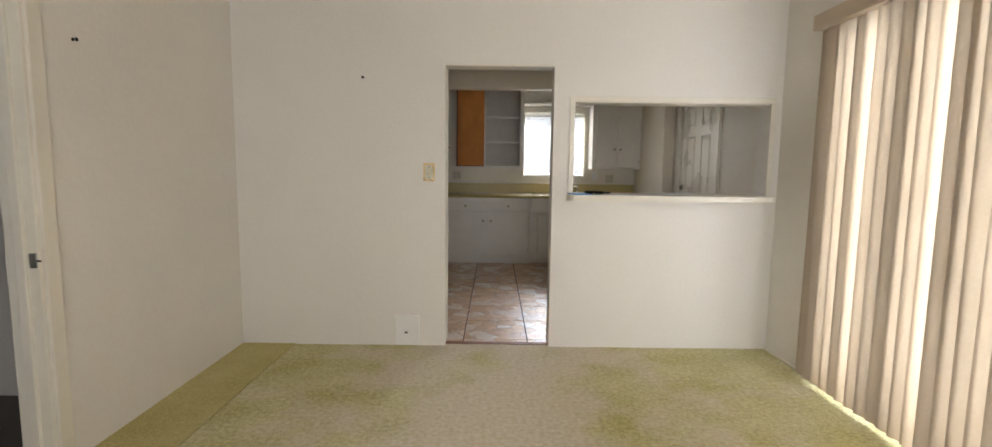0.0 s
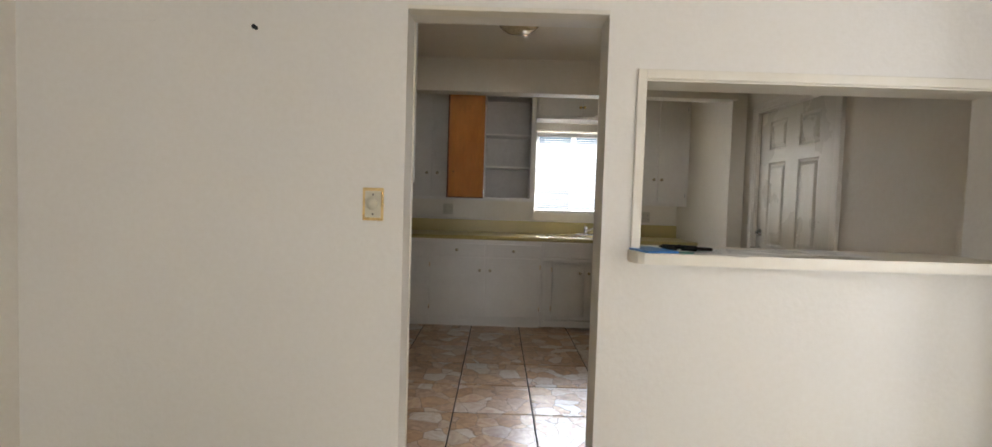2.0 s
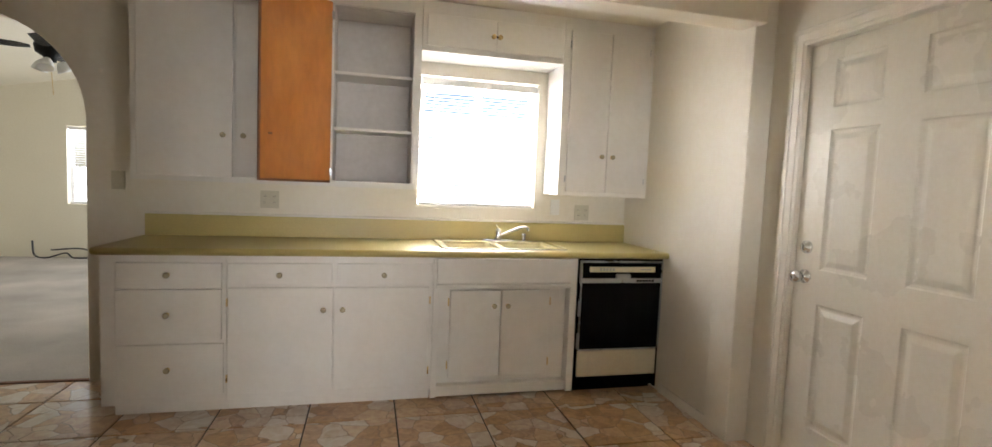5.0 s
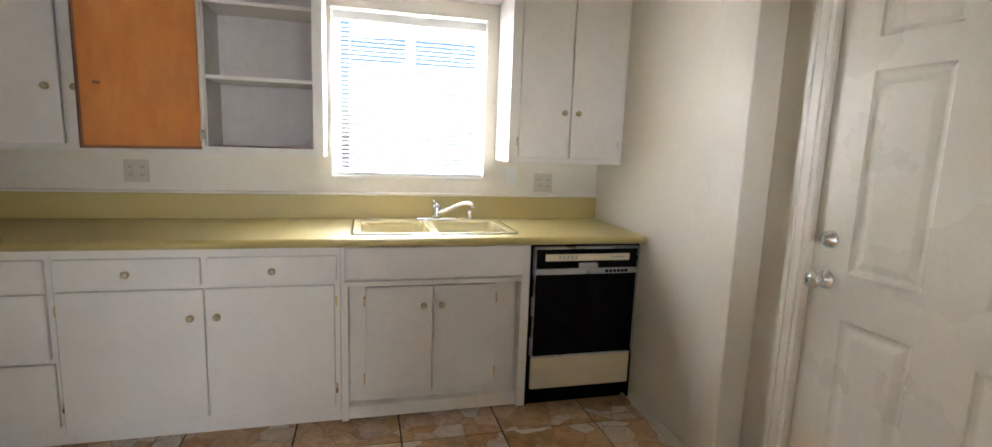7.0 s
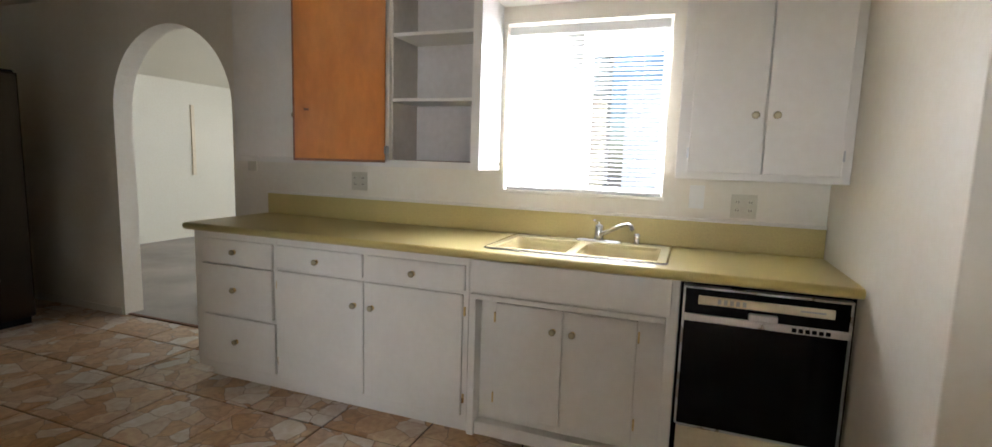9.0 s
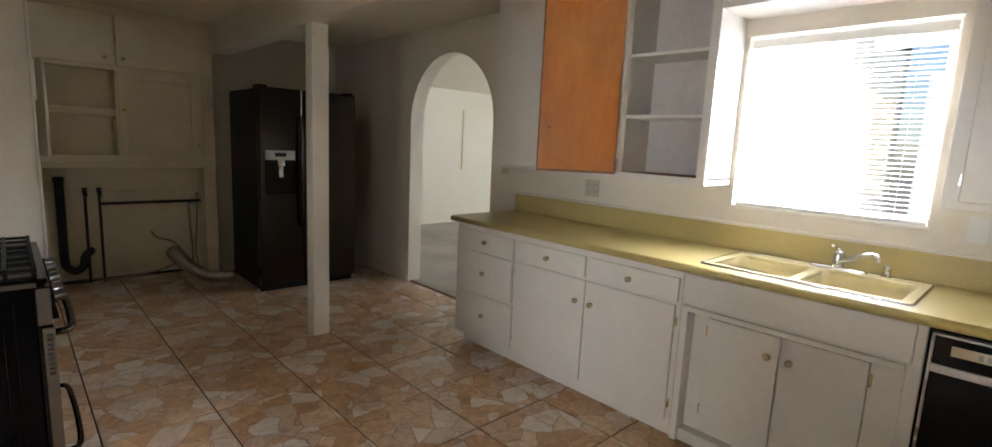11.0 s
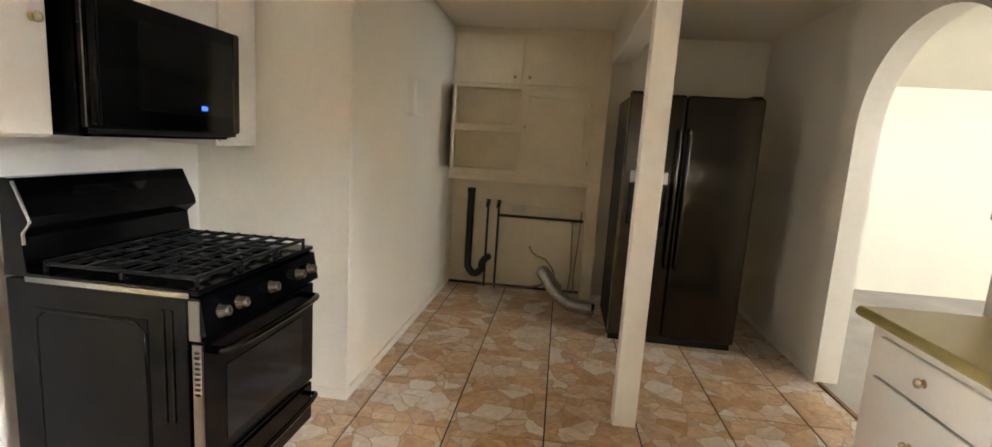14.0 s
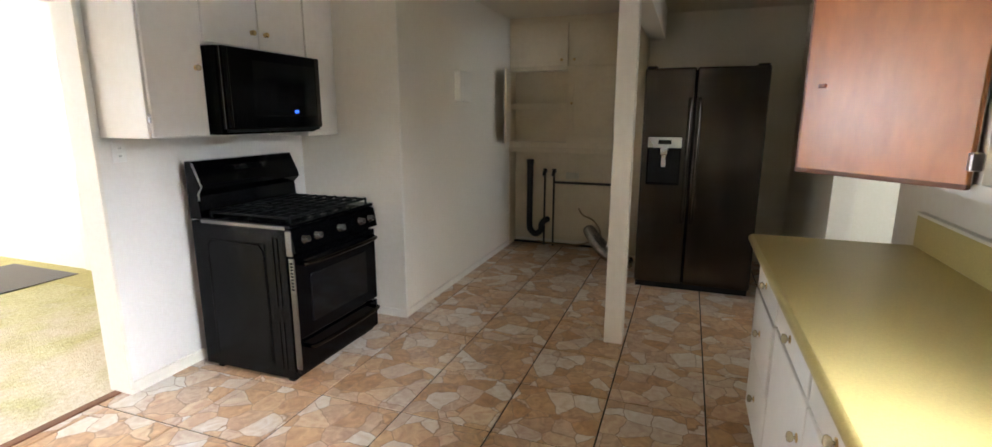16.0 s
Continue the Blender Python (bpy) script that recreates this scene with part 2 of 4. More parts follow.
# ---- building helpers ----
def finish(name, bm, mat, parent=None, smooth=False, **tags):
    me = bpy.data.meshes.new(name)
    bmesh.ops.recalc_face_normals(bm, faces=bm.faces)
    bm.to_mesh(me)
    bm.free()
    me.materials.append(mat)
    if smooth:
        for p in me.polygons:
            p.use_smooth = True
    ob = new(name, me)
    if parent:
        ob.parent = parent
        ob.matrix_parent_inverse = Matrix.Translation(parent.location).inverted()
    return tagged(ob, **tags)


def add_box(bm, lo, hi, bevel=0.0, seg=1):
    lo, hi = [min(a, b) for a, b in zip(lo, hi)], [max(a, b) for a, b in zip(lo, hi)]
    vs = [bm.verts.new((x, y, z)) for x in (lo[0], hi[0]) for y in (lo[1], hi[1]) for z in (lo[2], hi[2])]
    fs = [bm.faces.new([vs[i] for i in q]) for q in ((0, 1, 3, 2), (4, 6, 7, 5), (0, 4, 5, 1), (2, 3, 7, 6), (0, 2, 6, 4), (1, 5, 7, 3))]
    bmesh.ops.recalc_face_normals(bm, faces=fs)
    if bevel:
        es = {e for f in fs for e in f.edges}
        bmesh.ops.bevel(bm, geom=list(es), offset=bevel, segments=seg, affect="EDGES", profile=0.5)


def boxes(name, parts, mat, parent=None, bevel=0.0, seg=1, **tags):
    bm = bmesh.new()
    for lo, hi in parts:
        add_box(bm, lo, hi, bevel, seg)
    return finish(name, bm, mat, parent, **tags)


def root(name, loc, label, category, group=""):
    ob = new(name)
    ob.location = loc
    ob.empty_display_size = 0.05
    return tagged(ob, label, category, group)


def poly(name, outline, depth, mat, parent=None, axis="y", bevel=0.0, **tags):
    """A flat outline pushed to a thickness. axis y: outline in (x, z); x: in (y, z); z: in (x, y). outline's third number is the start."""
    bm = bmesh.new()

    def put(p, d):
        a, b, s = p
        return {"y": (a, s + d, b), "x": (s + d, a, b), "z": (a, b, s + d)}[axis]
    front = [bm.verts.new(put(p, 0)) for p in outline]
    back = [bm.verts.new(put(p, depth)) for p in outline]
    bm.faces.new(front), bm.faces.new(back)
    k = len(front)
    for i in range(k):
        bm.faces.new((front[i], front[(i + 1) % k], back[(i + 1) % k], back[i]))
    if bevel:
        bmesh.ops.bevel(bm, geom=list(bm.edges), offset=bevel, segments=2, affect="EDGES")
    return finish(name, bm, mat, parent, **tags)


def lathe_bm(profile, n=16):
    """A profile of (radius, height) turned round z."""
    bm = bmesh.new()
    rings = [[bm.verts.new((r * math.cos(2 * math.pi * i / n), r * math.sin(2 * math.pi * i / n), z)) for i in range(n)] for r, z in profile]
    for a, b in zip(rings, rings[1:]):
        for i in range(n):
            bm.faces.new((a[i], a[(i + 1) % n], b[(i + 1) % n], b[i]))
    bm.faces.new(rings[0]), bm.faces.new(rings[-1])
    return bm


def lathe(name, profile, mat, m, parent=None, n=16, **tags):
    ob = finish(name, lathe_bm(profile, n), mat, parent, True, **tags)
    ob.matrix_basis = m
    return ob


def tube(name, pts, r, mat, parent=None, n=10, radii=None, smooth_path=True, **tags):
    pts = [Vector(p) for p in pts]
    if smooth_path and len(pts) > 2:
        q = [pts[0] * 2 - pts[1], *pts, pts[-1] * 2 - pts[-2]]
        out = []
        for i in range(1, len(q) - 2):
            for k in range(8):
                t = k / 8
                out.append(0.5 * (2 * q[i] + (q[i + 1] - q[i - 1]) * t + (2 * q[i - 1] - 5 * q[i] + 4 * q[i + 1] - q[i + 2]) * t * t + (3 * q[i] - q[i - 1] - 3 * q[i + 1] + q[i + 2]) * t ** 3))
        pts = out + [pts[-1]]
    bm = bmesh.new()
    rings, up = [], Vector((0.31, 0.2, 0.93))
    for i, p in enumerate(pts):
        d = (pts[min(i + 1, len(pts) - 1)] - pts[max(i - 1, 0)]).normalized()
        u = d.cross(up)
        u = (u if u.length > 0.05 else d.cross(Vector((1, 0, 0)))).normalized()
        v = d.cross(u)
        rr = radii(i) if radii else r
        rings.append([bm.verts.new(p + rr * (math.cos(2 * math.pi * k / n) * u + math.sin(2 * math.pi * k / n) * v)) for k in range(n)])
    for a, b in zip(rings, rings[1:]):
        for k in range(n):
            bm.faces.new((a[k], a[(k + 1) % n], b[(k + 1) % n], b[k]))
    bm.faces.new(rings[0]), bm.faces.new(rings[-1])
    return finish(name, bm, mat, parent, True, **tags)


SHARED = {}


def knob(p, way, parent, mat=None):
    """Small round cabinet knob on a brass rose. way: rotation of its axis."""
    if "knob" not in SHARED:
        for key, prof, mt in (("knob", [(0.004, 0), (0.005, 0.008), (0.013, 0.012), (0.016, 0.018), (0.014, 0.024), (0.006, 0.027)], CRYSTAL), ("rose", [(0.014, 0), (0.013, 0.003), (0.005, 0.004)], BRASS), ("brass", [(0.004, 0), (0.005, 0.008), (0.013, 0.012), (0.016, 0.018), (0.013, 0.024), (0.005, 0.027)], BRASS)):
            o = finish(key, lathe_bm(prof, 12), mt, None, True)
            SHARED[key] = o.data
            bpy.data.objects.remove(o)
    m = Matrix.Translation(p) @ pose(0, 0, 0, *way)
    for key in ("brass" if mat else "knob", "rose"):
        o = new("knob" if key != "rose" else "knob_rose", SHARED[key])
        o.parent = parent
        o.matrix_parent_inverse = Matrix.Translation(parent.location).inverted()
        o.matrix_basis = m


TO_S, TO_N, TO_E = (90, 0, 0), (-90, 0, 0), (0, 90, 0)


def hinge(p, parent, size=(0.006, 0.006, 0.03), mat=None):
    boxes("hinge", [([c - s for c, s in zip(p, size)], [c + s for c, s in zip(p, size)])], mat or STEEL, parent, 0.001)


def plate_switch(name, p, w, h, normal, mat, label, category, style):
    """Wall plate at p, facing s (-y), n (+y)."""
    s = -1 if normal == "s" else 1
    r = root(name, p, label, category)
    x, y, z = p
    boxes("plate", [((x - w / 2, y, z - h / 2), (x + w / 2, y + s * 0.006, z + h / 2))], mat, r, 0.002, 2)
    slots = []
    if style == "outlet":
        for dx in ((-w / 4, w / 4) if w > 0.1 else (0,)):
            for dz in (-0.02, 0.02):
                boxes("socket", [((x + dx - 0.013, y + s * 0.006, z + dz - 0.012), (x + dx + 0.013, y + s * 0.009, z + dz + 0.012))], mat, r, 0.003)
                for k in (-0.005, 0.005):
                    slots.append(((x + dx + k - 0.0012, y + s * 0.009, z + dz - 0.004), (x + dx + k + 0.0012, y + s * 0.0095, z + dz + 0.005)))
        boxes("slot", slots, HOLE, r)
    return r


# ---- structure ----
H = 2.48
YS, YK = 4.0, 4.16
XW, XE = -1.875, 1.95
boxes("wall_partition", [((XW - 0.12, YS, 0), (-0.40, YK, H)), ((-0.40, YS, 2.0), (0.356, YK, H)), ((0.356, YS, 0), (0.50, YK, H)), ((0.50, YS, 0), (1.87, YK, 1.08)), ((0.50, YS, 1.765), (1.87, YK, H)), ((1.87, YS, 0), (2.2, YK, H))], LIVING, label="cream painted wall with doorway and pass-through", kind="structure", category="wall")
boxes("wall_living_west", [((XW - 0.12, 2.38, 0), (XW, YS, H)), ((XW - 0.12, 1.57, 2.05), (XW, 2.38, H)), ((XW - 0.12, -1.6, 0), (XW, 1.57, H))], LIVING, label="cream painted living room wall", kind="structure", category="wall")
boxes("wall_living_east", [((XE, 3.4, 0), (XE + 0.15, YS, H)), ((XE, 1.2, 2.1), (XE + 0.15, 3.4, H)), ((XE, -1.6, 0), (XE + 0.15, 1.2, H))], LIVING, label="cream wall beside the sliding door", kind="structure", category="wall")
boxes("wall_living_south", [((-2.0, -1.6, 0), (-0.6, -1.45, H)), ((1.2, -1.6, 0), (2.1, -1.45, H)), ((-0.6, -1.6, 0), (1.2, -1.45, 0.9)), ((-0.6, -1.6, 2.1), (1.2, -1.45, H))], LIVING, label="unseen cream wall with added window opening", kind="structure", category="wall")
boxes("ceiling_living", [((-2.0, -1.6, H), (2.1, YS + 0.08, H + 0.1))], CEIL, label="plain painted ceiling", kind="structure", category="ceiling")
boxes("floor_living", [((-2.0, -1.6, -0.1), (2.1, YS + 0.035, 0.0))], CARPET, label="stained green-gold pile carpet", kind="structure", category="carpet")

XD = 2.06
boxes("wall_kitchen_east", [((XD, YK, 0), (XD + 0.14, 5.30, H)), ((XD, 5.30, 2.06), (XD + 0.14, 6.28, H)), ((XD, 6.28, 0), (XD + 0.14, 6.6, H)), ((1.955, 6.6, 0), (XD + 0.14, 7.841, H))], WALL, label="cream semi-gloss kitchen wall", kind="structure", category="wall")
boxes("pilaster", [((1.93, 6.50, 0), (2.06, 6.69, H))], WALL, bevel=0.006, seg=2, label="cream painted pilaster under the beam", kind="structure", category="pilaster")
boxes("wall_kitchen_south_recess", [((-4.6, 4.88, 0), (-1.88, 5.0, H)), ((-2.0, YK, 0), (-1.88, 4.88, H))], WALL, label="cream wall beside the stove", kind="structure", category="wall")
boxes("wall_kitchen_west", [((-4.6, 5.0, 0), (-4.47, 7.841, H))], WALL, label="cream wall behind the fridge", kind="structure", category="wall")
boxes("ceiling_kitchen", [((-4.6, YS + 0.08, H), (2.2, 7.99, H + 0.1))], CEIL, label="glossy cream kitchen ceiling", kind="structure", category="ceiling")
boxes("ceiling_beam", [((-4.25, 6.445, 2.2), (1.955, 6.60, H))], CEIL, bevel=0.006, seg=2, label="cream boxed ceiling beam", kind="structure", category="beam")
YN, YNB = 7.841, 7.99
arch = [(-6.0, 0, YN), (-2.84, 0, YN)] + [(-2.24 - 0.6 * math.cos(math.pi * i / 28), 1.63 + 0.6 * math.sin(math.pi * i / 28), YN) for i in range(29)] + [(-1.64, 0, YN), (-1.4, 0, YN), (-1.4, H + 0.6, YN), (-6.0, H + 0.6, YN)]
poly("wall_kitchen_north_arch", arch, YNB - YN, WALL, label="cream plaster wall with round arch", kind="structure", category="wall")
boxes("wall_kitchen_north", [((-1.4, YN, 0), (0.36, YNB, H + 0.6)), ((1.22, YN, 0), (2.2, YNB, H + 0.6)), ((0.36, YN, 0), (1.22, YNB, 1.17)), ((0.36, YN, 2.08), (1.22, YNB, H + 0.6))], WALL, label="cream wall with sink window", kind="structure", category="wall")
boxes("baseboard", [((1.94, 6.69, 0), (1.955, 7.2, 0.06)), ((-4.24, 5.0, 0), (-1.88, 5.012, 0.06)), ((-1.88, 4.2, 0), (-1.868, 5.0, 0.06)), ((-1.86, YK, 0), (-0.40, YK + 0.012, 0.07)), ((-4.47, YN - 0.012, 0), (-2.86, YN, 0.06)), ((1.86 + 0.075, 3.52, 0), (XE, YS, 0.02))], TRIM, bevel=0.003, label="thin cream painted baseboard", kind="structure", category="baseboard")
boxes("corner_trim", [((-0.415, YK, 0), (-0.395, YK + 0.012, 2.02)), ((-1.892, 5.0, 0), (-1.866, 5.012, H)), ((-0.40, YS - 0.008, 1.996), (0.356, YS + 0.06, 2.012))], TRIM, bevel=0.002, label="painted corner trim", kind="structure", category="trim")

poly("carpet_strip", [(XW, -1.4, 0.0005), (-1.50, -1.4, 0.0005), (-1.50, 3.4, 0.0005), (-1.492, YS, 0.0005), (XW, YS, 0.0005)], 0.004, CARPET2, axis="z", label="darker mustard strip of seamed carpet", kind="structure", category="carpet")
boxes("floor_mat", [((-1.74, 0.62, 0.004), (-0.75, 1.58, 0.012))], HALLFL, bevel=0.004, seg=2, label="dark brown mat lying on the carpet", category="mat")
# lounge beyond the arch
boxes("floor_lounge", [((-6.0, YN + 0.03, -0.1), (0.1, 13.4, 0.004))], LCARPET, label="worn grey carpet", kind="structure", category="carpet")
boxes("wall_lounge_west", [((-5.92, YNB, 0), (-5.78, 13.4, 2.6))], LOUNGE, label="pale yellow lounge wall", kind="structure", category="wall")
boxes("wall_lounge_north", [((-5.8, 13.2, 0), (-4.32, 13.4, 3.6)), ((-3.88, 13.2, 0), (0.1, 13.4, 3.6)), ((-4.32, 13.2, 0), (-3.88, 13.4, 0.8)), ((-4.32, 13.2, 1.96), (-3.88, 13.4, 3.6))], LOUNGE, label="pale yellow gable wall with narrow window", kind="structure", category="wall")
boxes("wall_lounge_east", [((-0.05, YNB, 0), (0.1, 11.0, 3.6)), ((-0.05, 13.0, 0), (0.1, 13.3, 3.6)), ((-0.05, 11.0, 0), (0.1, 13.0, 1.0)), ((-0.05, 11.0, 2.2), (0.1, 13.0, 3.6))], LOUNGE, label="pale yellow lounge wall with window", kind="structure", category="wall")
poly("ceiling_lounge", [(-5.95, 2.3, YN + 0.1), (-1.9, 3.1, YN + 0.1), (0.1, 2.8, YN + 0.1), (0.1, 2.9, YN + 0.1), (-1.9, 3.2, YN + 0.1), (-5.95, 2.4, YN + 0.1)], 5.5, LOUNGE, label="vaulted plaster ceiling", kind="structure", category="ceiling")
# hall beyond the living room opening
boxes("floor_hall", [((-3.6, -0.2, -0.1), (XW - 0.06, 3.2, -0.003))], HALLFL, label="dark wood hall floor", kind="structure", category="floor")
boxes("wall_hall", [((-3.6, -0.2, 0), (-3.5, 3.2, H)), ((-3.6, 3.1, 0), (XW - 0.12, 3.2, H)), ((-3.6, -0.2, 0), (XW - 0.12, -0.1, H))], LIVING, label="cream hall wall", kind="structure", category="wall")
boxes("ceiling_hall", [((-3.6, -0.2, H), (XW - 0.12, 3.2, H + 0.1))], CEIL, label="plain hall ceiling", kind="structure", category="ceiling")
boxes("door_casing", [((XW, 2.38, 0), (XW + 0.018, 2.45, 2.05)), ((XW, 1.50, 0), (XW + 0.018, 1.57, 2.05)), ((XW, 1.50, 2.05), (XW + 0.018, 2.45, 2.12)), ((XW - 0.13, 2.362, 0), (XW + 0.004, 2.382, 2.05)), ((XW - 0.08, 2.345, 0), (XW - 0.04, 2.363, 2.05))], TRIM, bevel=0.004, seg=2, label="white painted door casing with strike plate", kind="structure", category="trim")
boxes("ground", [((-60, -60, -0.3), (60, 60, -0.11))], GROUND, label="dry bare ground outside", kind="structure", category="ground")

# added glowing panel that whitens the gaps between the blind slats
boxes("backdrop", [((0.3, 13.6, -0.1), (9.0, 13.7, 2.6))], DAYGLOW, label="plain glowing panel standing for daylight beyond the sink window", kind="structure", category="backdrop")

# ---- windows ----
def horizontal_blind(x0, x1, y, z0, z1, label, pitch=0.0235):
    r = root("window_blind", ((x0 + x1) / 2, y, z0), label, "blind")
    boxes("headrail", [((x0, y - 0.02, z1 - 0.045), (x1, y + 0.02, z1))], WHITEP, r, 0.004)
    boxes("bottom_rail", [((x0, y - 0.014, z0), (x1, y + 0.014, z0 + 0.02))], WHITEP, r, 0.004)
    bm = bmesh.new()
    row = []
    for i in range(5):
        a = -0.0135 + 0.027 * i / 4
        row.append([bm.verts.new((x, a, 0.004 * (1 - (a / 0.0135) ** 2))) for x in (-(x1 - x0) / 2 + 0.004, (x1 - x0) / 2 - 0.004)])
    for a, b in zip(row, row[1:]):
        bm.faces.new((a[0], a[1], b[1], b[0]))
    bmesh.ops.solidify(bm, geom=bm.faces[:], thickness=0.0012)
    first = finish("slat", bm, HSLAT, r)
    z, me, k = z0 + 0.035, first.data, 0
    while z < z1 - 0.05:
        o = first if k == 0 else new("slat", me)
        o.parent, o.matrix_parent_inverse = r, Matrix.Translation(r.location).inverted()
        o.matrix_basis = pose((x0 + x1) / 2, y, z, -3 + random.uniform(-3, 3), random.uniform(-0.15, 0.15), 0)
        z, k = z + pitch, k + 1
    for cx in (x0 + 0.12, x1 - 0.12):
        tube("ladder_cord", [(cx, y - 0.016, z0 + 0.01), (cx, y - 0.016, z1 - 0.03)], 0.0012, WHITEP, r, 5)
    tube("tilt_wand", [(x0 + 0.085, y - 0.03, z1 - 0.05), (x0 + 0.08, y - 0.03, z1 - 0.62)], 0.0035, WHITEP, r, 6)
    return r


def slider_window(name, x0, x1, y0, z0, z1, label):
    r = root(name, ((x0 + x1) / 2, y0, z0), label, "window")
    tagged(r, kind="structure")
    f, d = 0.04, 0.05
    boxes("frame", [((x0, y0, z0), (x1, y0 + d, z0 + f)), ((x0, y0, z1 - f), (x1, y0 + d, z1)), ((x0, y0, z0 + f), (x0 + f, y0 + d, z1 - f)), ((x1 - f, y0, z0 + f), (x1, y0 + d, z1 - f)), (((x0 + x1) / 2 - 0.025, y0 + 0.003, z0 + f), ((x0 + x1) / 2 + 0.025, y0 + d - 0.003, z1 - f))], WHITEP, r, 0.003)
    g = boxes("glass", [((x0 + f, y0 + 0.022, z0 + f), (x1 - f, y0 + 0.026, z1 - f))], GLASS, r)
    g.visible_shadow = False
    return r


slider_window("window_1", 0.36, 1.22, 7.92, 1.17, 2.08, "white vinyl sliding window above the sink")
horizontal_blind(0.372, 1.212, 7.865, 1.178, 2.06, "white horizontal blind, slats half open, in sink window")
boxes("window_trim", [((0.352, YN - 0.004, 1.16), (1.228, YN + 0.02, 1.178)), ((0.345, YN - 0.01, 2.075), (1.228, YN, 2.085))], TRIM, bevel=0.003, label="cream window sill trim", kind="structure", category="trim")
slider_window("window_2", -4.32, -3.88, 13.3, 0.8, 1.96, "narrow lounge window")
horizontal_blind(-4.31, -3.89, 13.24, 0.81, 1.95, "white horizontal blind in narrow lounge window", 0.035)
# never in view; added around the living room fill lamp
slider_window("window_3", -0.6, 1.2, -1.56, 0.9, 2.1, "unseen window added to light the living room")


# sliding glass door and its vertical blind
sd = root("door_1", (2.05, 2.3, 0), "aluminium framed sliding glass door behind blinds", "door")
tagged(sd, kind="structure")
boxes("frame", [((2.0, 1.2, 0), (2.07, 3.4, 0.05)), ((2.0, 1.2, 2.05), (2.07, 3.4, 2.1)), ((2.0, 1.2, 0.05), (2.07, 1.25, 2.05)), ((2.0, 3.35, 0.05), (2.07, 3.4, 2.05)), ((2.003, 2.27, 0.05), (2.067, 2.33, 2.05))], STEEL, sd, 0.003)
boxes("glass", [((2.03, 1.25, 0.05), (2.036, 3.35, 2.05))], GLASS, sd).visible_shadow = False
vb = root("vertical_blind", (1.89, 2.3, 0.02), "beige vertical vane blind, partly closed, at sliding door", "blind")
boxes("headrail", [((1.845, 1.0, 2.135), (1.94, 3.53, 2.225))], VSLAT, vb, 0.006, 2)
bm = bmesh.new()
prof = [(-0.045 + 0.09 * i / 6, 0.006 * (1 - (-1 + 2 * i / 6) ** 2)) for i in range(7)]
lowr, topr = [bm.verts.new((b, a, 0.02)) for a, b in prof], [bm.verts.new((b, a, 2.14)) for a, b in prof]
for i in range(6):
    bm.faces.new((lowr[i], lowr[i + 1], topr[i + 1], topr[i]))
bmesh.ops.solidify(bm, geom=bm.faces[:], thickness=0.001)
vane = finish("vane", bm, VSLAT, vb, True)
vy, k = 3.47, 0
while vy > 1.05:
    o = vane if k == 0 else new("vane", vane.data)
    o.parent, o.matrix_parent_inverse = vb, Matrix.Translation(vb.location).inverted()
    o.matrix_basis = pose(1.893, vy, 0, random.uniform(-0.3, 0.3), random.uniform(-0.25, 0.25), 14 + random.uniform(-9, 9))
    vy, k = vy - 0.079, k + 1

# ---- pass-through ----
boxes("pass_through_trim", [((0.468, YS - 0.014, 1.12), (0.503, YS, 1.80)), ((0.503, YS - 0.014, 1.765), (1.90, YS, 1.80)), ((1.868, YS - 0.014, 1.12), (1.90, YS, 1.765)), ((0.498, YS - 0.002, 1.12), (0.504, YK, 1.767)), ((0.504, YS - 0.002, 1.758), (1.868, YK, 1.767))], TRIM, bevel=0.003, seg=2, label="white painted trim round the pass-through", kind="structure", category="trim")
ol = [(0.455, 3.95, 1.08), (0.459, 3.915, 1.08), (0.47, 3.89, 1.08), (0.49, 3.875, 1.08), (0.52, 3.868, 1.08), (1.86, 3.868, 1.08), (1.89, 3.89, 1.08), (1.90, 3.985, 1.08), (1.90, 4.0, 1.08), (1.868, 4.0, 1.08), (1.868, 4.27, 1.08), (0.50, 4.27, 1.08), (0.50, 4.0, 1.08), (0.46, 4.0, 1.08)]
poly("pass_through_counter", ol, 0.04, TRIM, axis="z", label="white painted pass-through ledge with rounded corner", kind="structure", category="ledge")
LZ = 1.1205


def paper(name, x, y, z, w, d, rz, mat, label, category, thick=0.0015, print_=True):
    bm = bmesh.new()
    add_box(bm, (-w / 2, -d / 2, 0), (w / 2, d / 2, thick), min(0.003, thick / 3))
    ob = finish(name, bm, mat, label=label, category=category)
    ob.matrix_basis = pose(x, y, z, 0, 0, rz)
    if print_:
        bm = bmesh.new()
        for i in range(11):
            w2 = random.uniform(0.25, 0.4) * w
            add_box(bm, (-0.4 * w, d * (0.4 - 0.075 * i), thick), (-0.4 * w + w2 * 2, d * (0.4 - 0.075 * i) + 0.004, thick + 0.0003))
        t = finish("print", bm, INK)
        t.parent = ob
    return ob


paper("folder", 0.535, 3.975, LZ, 0.125, 0.20, 14, BLUE, "blue glossy folder lying on the ledge", "folder", 0.008, False)
paper("card", 0.635, 3.915, LZ + 0.002, 0.085, 0.055, -20, GREEN, "small green card on the ledge", "card", 0.001, False)
paper("paper", 0.66, 4.05, LZ, 0.16, 0.22, 62, PAPER, "white sheet of paper on the ledge", "paper")
for i, (x, y, a) in enumerate([(0.83, 3.985, -38), (0.92, 3.99, -22), (1.08, 4.03, -48), (1.26, 4.05, -15)]):
    paper("paper", x, y, LZ + 0.0018 * i, 0.20, 0.27, a, PAPER, "printed white form lying on the ledge", "paper")
GZ = LZ + 0.0022
sg = root("sunglasses", (0.655, 4.01, GZ), "black plastic sunglasses lying folded on papers", "sunglasses")
